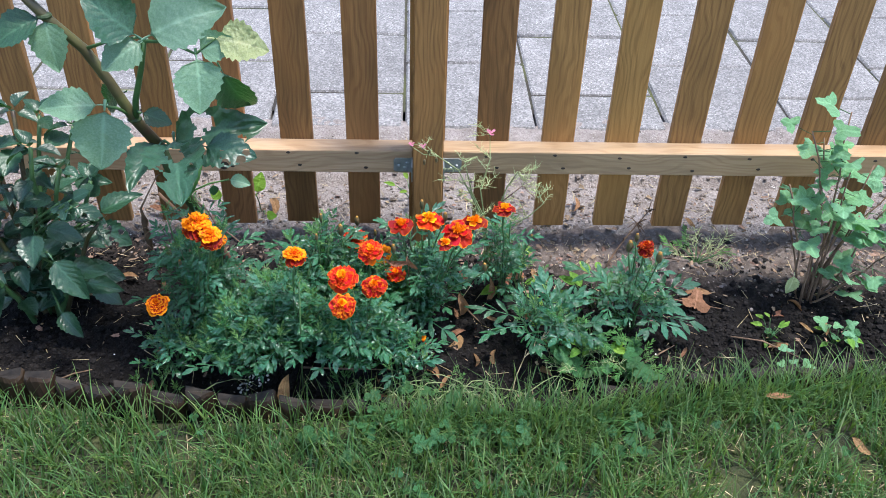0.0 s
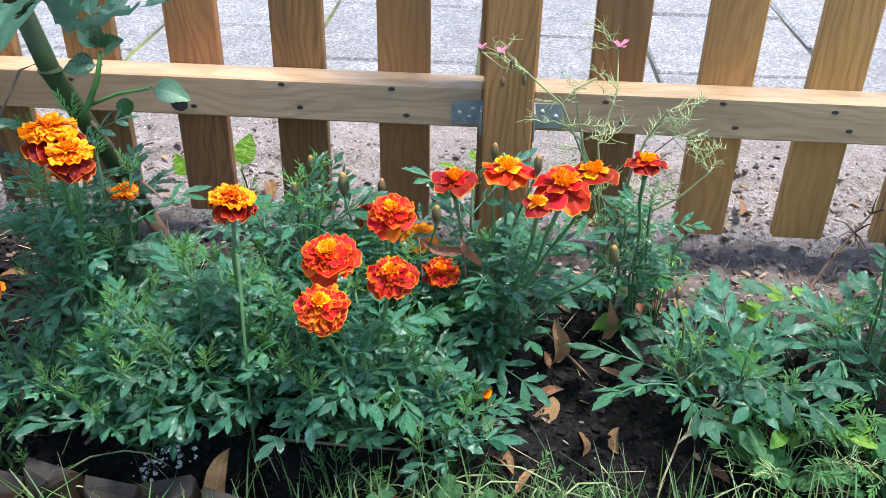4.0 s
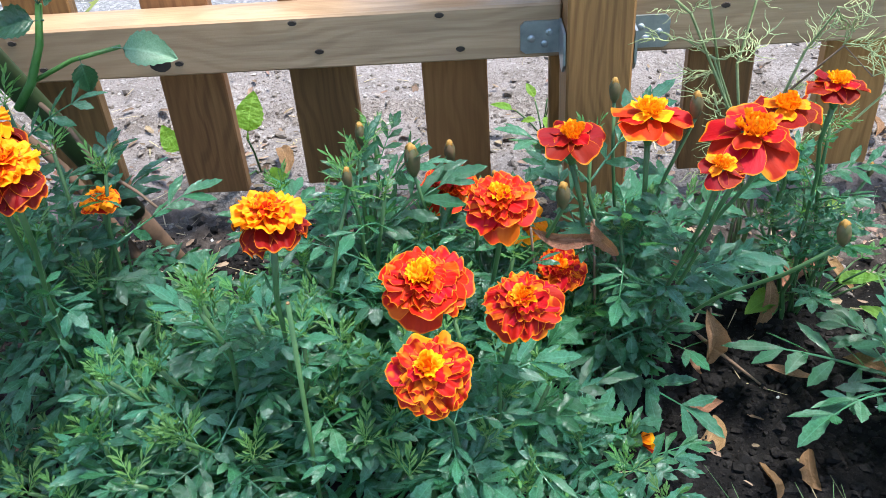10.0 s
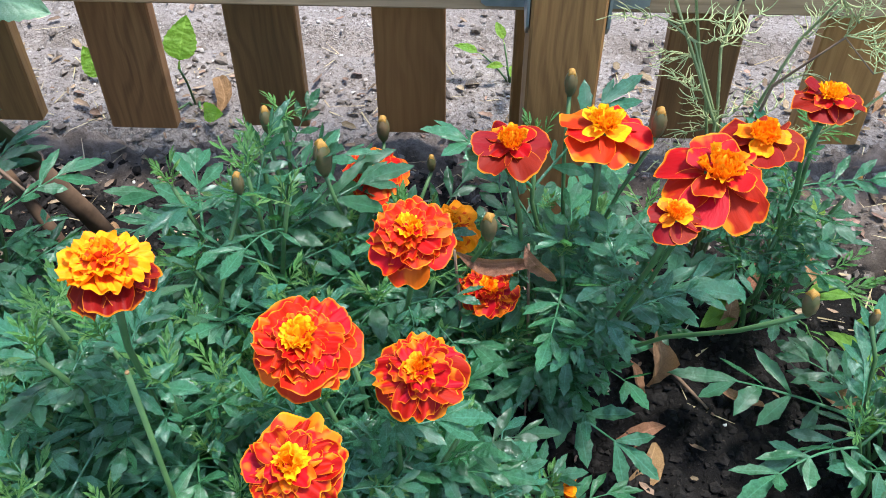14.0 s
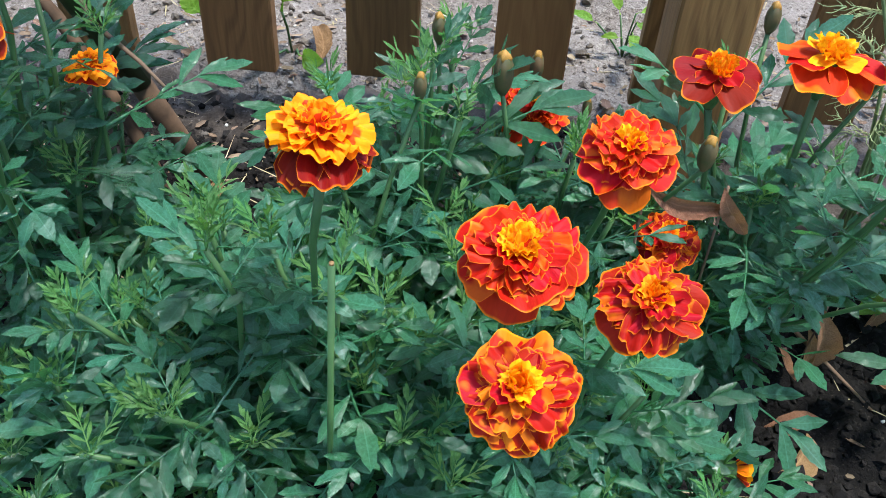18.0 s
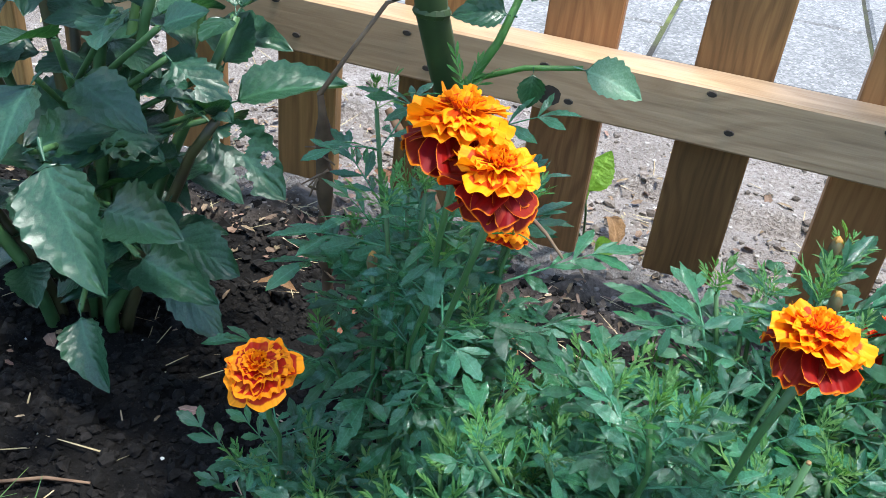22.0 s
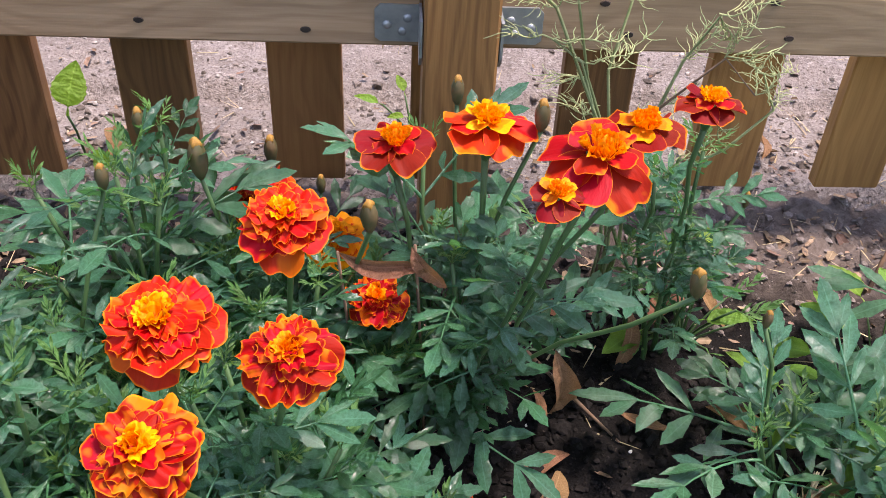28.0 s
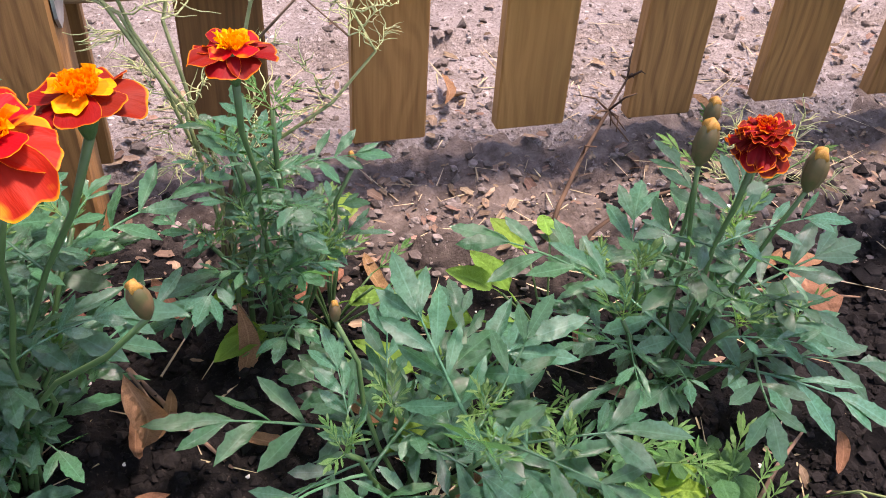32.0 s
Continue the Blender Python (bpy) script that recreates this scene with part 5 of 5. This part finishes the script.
def clover(label, at, n, spread, seed, size=0.02, low=0.01, high=0.04):
    q = random.Random(seed)
    z = soil_z(*at) if at[1] > edge_y(at[0]) else 0.0
    c = thing("clover", label, "clover", (at[0], at[1], z), "clover plants")
    for i in range(n):
        e = Vector((at[0] + q.gauss(0, spread), at[1] + q.gauss(0, spread * 0.7), z + q.uniform(low, high)))
        part("stalk", tube("stalk", arc((at[0] + 0.4 * (e.x - at[0]), at[1] + 0.4 * (e.y - at[1]), z - 0.012), e, 0.3, 4), 0.0007, STEM, 4), c, Matrix())
        part("leaf", TRI[q.randrange(3)], c, aim(e, (q.uniform(-1, 1), q.uniform(-1, 1), q.uniform(-0.2, 0.2)), (q.uniform(-0.3, 0.3), -0.4, 1), size * q.uniform(0.7, 1.2)))


bw = thing("weed", "bright broad-leaved weed behind the fence pickets", "weed", (-0.33, 0.06, 0))
for p, d, n in (((-0.335, 0.05, 0.045), (0.18, 0.05, 0.9), 0.046), ((-0.405, 0.05, 0.03), (-0.4, -0.05, 0.75), 0.034), ((-0.32, 0.04, 0.01), (0.6, -0.6, 0.15), 0.03), ((-0.34, 0.04, 0.008), (-0.5, -0.6, 0.2), 0.028)):
    part("leaf", OVAL[int(n * 1000) % 3], bw, aim(p, d, (0.1, -1, 0.3), (n * 1.5, n, n)))
    part("stalk", tube("stalk", [(-0.33, 0.06, -0.01), ((p[0] - 0.33) / 2, 0.055, p[2] * 0.6), p], 0.0012, STEM, 5), bw, Matrix())
weed("small bright weed sprouting behind the fence post", (-0.03, 0.11), 7, 0.035, OVAL, 2, 0.6)
weed("upright small-leaved weed in the dark soil", (0.594, -0.298), 10, 0.032, [TRI[0], OVAL[0]], 4, 0.5)
weed("spindly green weed with yellowing leaves in the soil", (0.705, -0.312), 14, 0.038, [SL[0], OVAL[1], TRI[1]], 5, 0.55)
weed("low light-green weed between two marigolds", (0.27, -0.35), 26, 0.05, [YLEAVES[0], YLEAVES[1], OVAL[0]], 6, 0.5)
weed("tangle of light-green weed behind the bare soil", (0.23, -0.29), 16, 0.05, [YLEAVES[2], YLEAVES[3], OVAL[2]], 7, 0.5)
weed("broad green seedling leaves beside the log edging", (0.60, -0.375), 5, 0.036, [SL[1], SL[2]], 8, 0.25)
weed("light-green weed beside the slender marigold", (0.165, -0.185), 18, 0.06, [YLEAVES[0], YLEAVES[2], OVAL[0]], 9, 0.5)
weed("creeping weed under the fence near the dead plant", (0.52, -0.09), 18, 0.06, [YLEAVES[0], FE[0], FE[1]], 10, 0.25)
weed("bright weed leaves among the dead plant's twigs", (0.30, -0.215), 7, 0.06, OVAL, 12, 0.5)
weed("pale feathery weed in front of the marigolds", (0.245, -0.392), 32, 0.055, [YLEAVES[0], YLEAVES[3], FE[0], TRI[0]], 13, 0.45)
weed("pale yellow-green weed at the log edging", (0.325, -0.40), 28, 0.055, [YLEAVES[1], YLEAVES[2], TRI[1]], 14, 0.4)
weed("fine-leaved weed between grass runners", (0.03, -0.43), 12, 0.04, [YLEAVES[0], YLEAVES[1]], 15, 0.4)
weed("thin light-green weed at the front of the bed", (-0.13, -0.44), 12, 0.04, [YLEAVES[2], YLEAVES[3]], 16, 0.4)
clover("clover sprouting in the bed beside the marigolds", (0.29, -0.385), 26, 0.035, 1, 0.02, 0.01, 0.05)
clover("patch of clover in the front lawn grass", (-0.05, -0.54), 26, 0.055, 2, 0.027)
clover("clover among grass at the log edging", (0.10, -0.53), 20, 0.045, 3, 0.026)
clover("small clover patch in the lawn", (0.30, -0.54), 16, 0.05, 4, 0.022)
clover("clover leaves near the tilted logs", (-0.09, -0.515), 8, 0.02, 5, 0.02)
clover("clover patch in the lawn", (0.02, -0.64), 16, 0.05, 6, 0.018)
clover("sparse clover in the lawn grass", (-0.32, -0.56), 8, 0.05, 7, 0.016)
clover("sparse clover in the long grass", (0.5, -0.55), 8, 0.06, 8, 0.016)
for at, s in (((0.73, -0.56, 0.035), 0.035),):
    w = thing("broad_weed", "flat broad weed leaf lying in the lawn", "weed", at)
    part("leaf", SL[0], w, aim(at, (0.8, -0.5, 0.1), (0, -0.2, 1), s))
    part("stalk", tube("stalk", [(at[0], at[1], -0.01), (at[0], at[1], at[2] * 0.6), at], 0.001, STEM, 4), w, Matrix())


# ---- fallen leaves ----
def dry_leaf(name, seed, width):
    q = random.Random(seed)
    v, f, uv = leaflet(1.0, width, 10, 0.04, q.uniform(0.3, 0.9), q.uniform(-0.15, 0.3))
    tw = q.uniform(-0.7, 0.7)
    v = [(x * math.cos(tw * y) + z * math.sin(tw * y) + 0.06 * math.sin(4 * y + seed), y, -x * math.sin(tw * y) + z * math.cos(tw * y) + 0.03 * math.sin(6 * y)) for x, y, z in v]
    return mesh(name, v, f, DRYLEAF, uv)


DRY = [dry_leaf("dry_leaf", s, (0.22, 0.28, 0.34)[s % 3]) for s in range(6)]
maple = lobed_leaf("dry_leaf", DRYLEAF, 3)
SPOTS = ((0.077, -0.385), (0.066, -0.30), (0.06, -0.31), (0.068, -0.235), (0.045, -0.25), (0.112, -0.335), (0.10, -0.27), (0.04, -0.40), (0.015, -0.41), (-0.05, -0.435), (-0.24, -0.43), (-0.21, -0.44), (-0.32, -0.345), (-0.345, -0.36), (-0.305, -0.30), (-0.44, -0.40), (-0.43, -0.37), (-0.28, -0.33), (-0.07, -0.30), (-0.05, -0.27), (0.20, -0.40), (0.24, -0.31), (0.16, -0.26), (0.18, -0.13), (0.20, -0.11), (0.33, -0.20), (0.46, -0.20), (0.50, -0.17), (0.52, -0.19), (0.62, -0.24), (0.66, -0.26), (0.69, -0.30), (0.66, -0.20), (0.44, -0.33), (0.58, -0.33), (-0.52, -0.16), (-0.47, -0.14), (-0.36, -0.10), (0.02, -0.16), (-0.12, -0.09), (0.08, -0.17), (0.52, 0.03), (0.30, 0.05), (-0.55, 0.06), (-0.31, 0.09), (0.77, 0.05), (0.56, -0.475), (0.62, -0.56), (-0.08, -0.42))
r = random.Random(41)
for i, (x, y) in enumerate(SPOTS):
    z = (soil_z(x, y) if y < 0 else 0.006) if y > edge_y(x) else 0.03
    s = r.uniform(0.03, 0.052)
    a = r.uniform(0, 6.28)
    m4 = aim((x, y, z + 0.007), (math.cos(a), math.sin(a), r.uniform(-0.05, 0.25)), (r.uniform(-0.6, 0.6), r.uniform(-0.8, 0.2), 1), s)
    thing("dry_leaf", "curled brown fallen leaf lying on the ground", "fallen leaf", group="fallen leaves", data=DRY[i % 6], m=m4)
thing("dry_leaf", "tan lobed fallen leaf on the dark soil", "fallen leaf", group="fallen leaves", data=maple, m=aim((0.475, -0.24, -0.0), (0.2, 0.5, 0.35), (0, -0.8, 0.8), 0.05))
thing("dry_leaf", "long tan fallen leaf hanging over the log edging", "fallen leaf", group="fallen leaves", data=DRY[1], m=aim((-0.215, -0.425, 0.03), (-0.2, -0.8, -0.35), (0, -0.3, 1), 0.075))
for i, (p, d, s) in enumerate((((-0.072, -0.318, 0.178), (0.9, 0.05, -0.35), 0.046), ((-0.035, -0.312, 0.178), (0.35, -0.1, -0.9), 0.034), ((0.055, -0.27, 0.07), (0.1, -0.3, -0.9), 0.05), ((0.11, -0.22, 0.06), (0.0, -0.2, -0.9), 0.055))):
    w = thing("withered_leaf", "brown withered leaf caught on a bent stalk", "withered leaf", (p[0], p[1], soil_z(p[0], p[1])))
    part("leaf", DRY[i % 6], w, aim(p, d, (0, -1, 0.3), s))
    part("stalk", tube("stalk", arc((p[0] + 0.01, p[1] + 0.02, soil_z(p[0], p[1]) - 0.01), p, 0.3, 5), 0.0008, BROWN, 4), w, Matrix())

# ---- cut stalks, straws, grass ears ----
cut = thing("cut_stalk", "hollow cut-off green flower stalk in the foliage", "cut stalk", (-0.20, -0.44, 0))
part("stalk", tube("stalk", [(-0.20, -0.42, -0.01), (-0.194, -0.432, 0.10), (-0.187, -0.440, 0.229)], [0.0012, 0.0012, 0.0012], STEM, 8), cut, Matrix())
part("cut_end", tube("cut_end", [(-0.187, -0.440, 0.229), (-0.1869, -0.4401, 0.2298)], [0.0009, 0.0008], DRYLEAF, 8), cut, Matrix(), "pale hollow cut end")
TWIGS = (((0.045, -0.215, 0.012), (0.075, -0.26, 0.004), (0.097, -0.29, 0.0)), ((0.36, -0.37, 0.004), (0.39, -0.345, 0.008), (0.42, -0.325, 0.004)), ((0.52, -0.31, 0.006), (0.57, -0.325, 0.012), (0.63, -0.345, 0.004)), ((-0.20, -0.395, 0.01), (-0.13, -0.405, 0.018), (-0.06, -0.40, 0.012)), ((0.42, -0.20, 0.004), (0.47, -0.21, 0.01), (0.53, -0.225, 0.002)), ((-0.60, -0.40, 0.004), (-0.57, -0.39, 0.006), (-0.54, -0.385, 0.003)))
for t in TWIGS:
    t = [Vector((p[0], p[1], soil_z(p[0], p[1]) + p[2] + 0.002)) for p in t]
    thing("twig", "thin dry brown twig lying on the soil", "twig", group="twigs on the soil", data=tube("twig", t, [0.0018, 0.0015, 0.0008], BROWN, 5))
ear = thing("grass_ear", "pale bristly grass ear bent over the soil", "grass ear", (0.165, -0.375, 0.02))
part("stalk", tube("stalk", [(0.13, -0.44, -0.02), (0.14, -0.415, 0.015), (0.155, -0.385, 0.028)], 0.0009, STRAW, 5), ear, Matrix())
pieces = []
for i in range(46):
    s = i / 46
    p = Vector((0.155 + 0.035 * s, -0.385 + 0.035 * s, 0.028 + 0.012 * s))
    d = Vector((1, 1, 0.3)).normalized() + Vector((r.uniform(-0.4, 0.4), r.uniform(-0.4, 0.4), r.uniform(-0.4, 0.4)))
    pieces.append((aim(p, d, (0, 0, 1), r.uniform(0.012, 0.02)), strip([(0, 0, 0), (0, 0.3, 0), (0, 1, 0)], 0.05)))
part("bristles", joined("bristles", pieces, STRAW), ear, Matrix())


# ---- loose earth, straws and grass ----
def scatter(name, n, seed, place, size, mat, label, category):
    """Many small lumps as one mesh."""
    q = random.Random(seed)
    bm = bmesh.new()
    bmesh.ops.create_icosphere(bm, subdivisions=1, radius=1)
    bv = np.array([v.co[:] for v in bm.verts])
    bf = np.array([[v.index for v in f.verts] for f in bm.faces])
    bm.free()
    V, F = [], []
    rs = np.random.RandomState(seed)
    for i in range(n):
        x, y, z = place(q)
        s = size(q)
        jit = bv * (1 + rs.uniform(-0.5, 0.5, (len(bv), 1))) * np.array([s, s * q.uniform(0.7, 1.2), s * q.uniform(0.5, 0.9)])
        F.append(bf + i * len(bv))
        V.append(jit + np.array([x, y, z + s * 0.2]))
    me = mesh(name, np.concatenate(V).tolist(), np.concatenate(F).tolist(), mat, smooth=False)
    return thing(name, label, category, kind="stuff", data=me)


def in_bed(q, y1=0.0):
    while True:
        x, y = q.uniform(-0.95, 1.0), q.uniform(-0.46, y1)
        if y > edge_y(x) + 0.012:
            return x, y, soil_z(x, y)


def dark_ground(q):
    while True:
        x, y, z = in_bed(q, 0.0)
        if y < -0.05 - (0.15 if x > 0.2 else 0.15 * max(0, (x - 0.05) / 0.15)) + q.gauss(0, 0.025):
            return x, y, z


def pale_ground(q):
    while True:
        x, y = q.uniform(-0.95, 1.0), q.gauss(0.0, 0.12)
        if y > -0.05 - (0.15 if x > 0.2 else 0.15 * max(0, (x - 0.05) / 0.15)) + q.gauss(0, 0.02):
            return x, y, soil_z(x, y) if y < 0 else dirt_z(x, y)


scatter("soil_crumbs", 42000, 1, dark_ground, lambda q: 0.0008 + 0.0042 * q.random() ** 4, CLOD, "dark crumbs and clods of garden soil", "soil")
scatter("pale_crumbs", 13000, 2, pale_ground, lambda q: 0.0006 + 0.0046 * q.random() ** 7, PALECLOD, "pale dry crumbs of earth along the fence", "soil")
scatter("soil_clods", 900, 6, lambda q: (lambda p: p if p[0] > 0.36 or p[0] < -0.43 else (p[0] * 0.5 + 0.62, p[1], soil_z(p[0] * 0.5 + 0.62, p[1])))(dark_ground(q)), lambda q: 0.003 + 0.006 * q.random() ** 2.5, CLOD, "dark clods of turned garden soil", "soil")
scatter("pale_clods", 700, 7, pale_ground, lambda q: 0.002 + 0.005 * q.random() ** 3, DUSTCLOD, "grey-brown clods of earth along the fence", "soil")
scatter("white_grit", 70, 3, lambda q: (lambda x, y: (x, y, soil_z(x, y) + 0.001))(q.gauss(-0.285, 0.016), q.gauss(-0.418, 0.01)), lambda q: q.uniform(0.001, 0.0026), WHITE, "white grit spilled on the soil", "grit")
scatter("grit_specks", 160, 4, in_bed, lambda q: q.uniform(0.0008, 0.002), WHITE, "small pale specks in the soil", "grit")
scatter("pebbles", 3200, 5, lambda q: (lambda x, y: (x, y, dirt_z(x, y)))(q.uniform(-1.3, 1.4), q.uniform(0.02, 0.4)), lambda q: 0.0007 + 0.0026 * q.random() ** 5, STONE, "small grey pebbles in the dirt", "gravel")


def blades(name, n, seed, place, length, width, mat, label, category, lie=0.0):
    """Many narrow bent blades as one mesh."""
    q = random.Random(seed)
    V, F, U = [], [], []
    for i in range(n):
        x, y, z, a = place(q)
        L, w = length(q), width * q.uniform(0.7, 1.3)
        lean = q.uniform(0.1, 1.1) if not lie else q.uniform(1.3, 1.62)
        dx, dy = math.cos(a), math.sin(a)
        px, py = -dy * w / 2, dx * w / 2
        o = len(V)
        for k in range(4):
            s = k / 3
            th = lean * (0.35 + 0.65 * s) if not lie else lean
            h, g = L * s * math.cos(th), L * s * math.sin(th)
            t = 1 - 0.85 * s ** 2
            V += [(x + dx * g - px * t, y + dy * g - py * t, z + h), (x + dx * g + px * t, y + dy * g + py * t, z + h)]
            U += [(0.2, s), (0.8, s)]
        F += [(o, o + 1, o + 3, o + 2), (o + 2, o + 3, o + 5, o + 4), (o + 4, o + 5, o + 7, o + 6)]
    return thing(name, label, category, kind="stuff", data=mesh(name, V, F, mat, U))


def flakes(name, n, seed, place, mat, label):
    """Small flat curled bits of dead leaf as one mesh."""
    q = random.Random(seed)
    pieces = []
    for i in range(n):
        x, y = place(q)
        z = soil_z(x, y) if y < 0 else dirt_z(x, y) + 0.001
        w = 0.003 + 0.008 * q.random() ** 2
        a = q.uniform(0, 6.28)
        m4 = aim((x, y, z + 0.003), (math.cos(a), math.sin(a), q.uniform(-0.25, 0.3)), (q.uniform(-0.5, 0.5), q.uniform(-0.5, 0.5), 1), w)
        pieces.append((m4, leaflet(1.6, q.uniform(0.4, 1.0), 4, 0.18, q.uniform(-0.2, 0.6), q.uniform(-0.2, 0.3))))
    return thing(name, label, "leaf litter", kind="stuff", data=joined(name, pieces, mat))


def on_lawn(q):
    while True:
        x, y = q.uniform(-1.05, 1.1), q.uniform(-0.95, -0.42)
        if y < edge_y(x) - (0.03 if x < 0 else 0.018) and fbm(x, y, 12) + 0.5 > q.random() * 0.55:
            return x, y, -0.004, q.uniform(0, 6.28)


def under_edge(q):
    x = q.uniform(-0.95, 1.05)
    if x < -0.12 and q.random() < 0.8:
        x = q.uniform(-0.05, 0.9)
    return x, edge_y(x) - 0.02 - abs(q.gauss(0, 0.02)), -0.004, q.uniform(0, 6.28)


blades("lawn_grass", 22000, 1, on_lawn, lambda q: q.uniform(0.025, 0.08), 0.0026, GRASS, "short mixed green lawn grass", "grass")
blades("outer_grass", 14000, 7, lambda q: (lambda x, y: (x, y if not (abs(x) < 1.05 and y > -0.95) else y - 0.55, -0.004, q.uniform(0, 6.28)))(q.uniform(-3.2, 3.2), q.uniform(-1.7, -0.5)), lambda q: q.uniform(0.03, 0.075), 0.005, GRASS, "short green grass of the lawn further away", "grass")
blades("dry_tuft", 70, 8, lambda q: (q.gauss(-0.036, 0.014), q.gauss(0.27, 0.012), 0.022, q.uniform(0, 6.28)), lambda q: q.uniform(0.015, 0.035), 0.0012, STRAW, "small tuft of dry brown grass behind the post", "grass")
blades("long_grass", 2300, 2, under_edge, lambda q: q.uniform(0.04, 0.11), 0.0021, GRASS, "longer grass along the log edging", "grass")
blades("dry_grass", 5200, 3, on_lawn, lambda q: q.uniform(0.03, 0.07), 0.0016, STRAW, "dry straw-coloured blades in the lawn", "grass", 1)
blades("bed_grass", 300, 4, lambda q: (lambda x: (x, edge_y(x) + abs(q.gauss(0.01, 0.025)), -0.012, q.uniform(0, 6.28)))(q.gauss(0.05, 0.16)), lambda q: q.uniform(0.035, 0.09), 0.0011, GRASS, "grass blades growing through the bed's front edge", "grass")
blades("bed_straw", 420, 5, lambda q: (*in_bed(q)[:3], q.uniform(0, 6.28)), lambda q: q.uniform(0.02, 0.06), 0.0012, STRAW, "dry straws and root threads on the soil", "straw", 1)
blades("fence_litter", 800, 6, lambda q: (lambda x, y: (x, y, (soil_z(x, y) if y < 0 else dirt_z(x, y) + 0.001), q.uniform(0, 6.28)))(q.uniform(-1.1, 1.3), q.gauss(0.05, 0.09)), lambda q: q.uniform(0.01, 0.04), 0.0013, STRAW, "dry plant litter along the foot of the fence", "straw", 1)
# pale runners of grass that arch over the front of the bed
r = random.Random(61)
for i in range(44):
    x = r.uniform(-0.13, 0.2) if i < 30 else r.uniform(-0.45, 0.5)
    y = edge_y(x) + r.uniform(-0.005, 0.03)
    dx, dy, h = r.uniform(-0.11, 0.11), r.uniform(0.0, 0.06), r.uniform(0.02, 0.07)
    pts = [Vector((x + dx * t + 0.006 * math.sin(7 * t + i), y + dy * t, -0.012 + 4 * h * t * (1 - 0.85 * t) * 0.7)) for t in (0, 0.2, 0.4, 0.6, 0.8, 1.0)]
    thing("grass_runner", "pale dry-green grass runner arching over the soil", "grass stalk", group="grass runners", data=tube("grass_runner", pts, [0.0011, 0.001, 0.0009, 0.0008, 0.0007, 0.0004], WIRY, 5))
flakes("leaf_litter", 2800, 8, lambda q: (q.uniform(-1.1, 1.2), q.gauss(0.0, 0.085)), DRYBITS, "brown bits of dead leaf along the foot of the fence")
flakes("bed_litter", 260, 9, lambda q: in_bed(q)[:2], DRYBITS, "brown bits of dead leaf on the dark soil")
# a half-open bud lying low over the soil
open_bud = thing("half_open_bud", "half-open orange marigold bud low over the soil", "flower bud", (-0.035, -0.375, 0.0))
bx = Matrix.Translation((-0.018, -0.382, 0.065)) @ Matrix.Rotation(radians(82), 4, "Y") @ Matrix.Scale(0.0145, 4)
part("calyx", lathe("calyx", [(0.08, -0.9), (0.18, -0.6), (0.27, -0.1), (0.28, 0.3), (0.24, 0.5), (0.2, 0.5)], STEM, 12, 0.06), open_bud, bx)
for i in range(6):
    part("petal", PET[("gold", "dark", "amber")[i % 3]][i % 6], open_bud, bx @ Matrix.Rotation(radians(60 * i), 4, "Z") @ Matrix.Translation((0, 0.16, 0.4)) @ Matrix.Rotation(radians(66), 4, "X") @ Matrix.Scale(0.62, 4))
part("stalk", tube("stalk", [(-0.05, -0.36, -0.02), (-0.052, -0.37, 0.04), (-0.044, -0.379, 0.06), (-0.033, -0.382, 0.066)], 0.0014, STEM, 6), open_bud, Matrix())
brick = thing("brick", "half-buried red brick under the fence pickets", "brick", data=slab_mesh("brick", 0.10, 0.034, 0.05, BRICK, 0.004, 3, 0.001), m=pose(-0.275, 0.026, -0.041, 2, 1, 3))

# ---- paving ----
pavement = thing("pavement", "grey concrete paving slabs with mossy joints", "pavement", kind="structure", data=sheet("pavement", -3.3, 3.3, 0.42, 5.0, 0.3, lambda x, y: 0.0335, JOINT))
slab_data = [slab_mesh("slab", 0.2965, 0.3325, 0.05, SLAB, 0.005, s, 0.0012) for s in range(4)]
half_slab = slab_mesh("slab", 0.2965, 0.163, 0.05, SLAB, 0.004, 9, 0.0012)
r = random.Random(51)
for col in range(-10, 11):
    x = 0.104 + 0.3025 * col
    off = 0.338 if col % 2 == 0 else 0.510
    if col % 2:
        part("slab", half_slab, pavement, pose(x, 0.424, 0.0135, 0, 0, 0))
    for row in range(13):
        y = off + 0.3385 * row + 0.169
        part("slab", slab_data[r.randrange(4)], pavement, pose(x + r.uniform(-0.001, 0.001), y + r.uniform(-0.0015, 0.0015), 0.0135 + r.uniform(-0.0015, 0.0015), r.uniform(-0.3, 0.3), r.uniform(-0.3, 0.3), r.uniform(-0.3, 0.3) + (180 if r.random() < 0.5 else 0)))
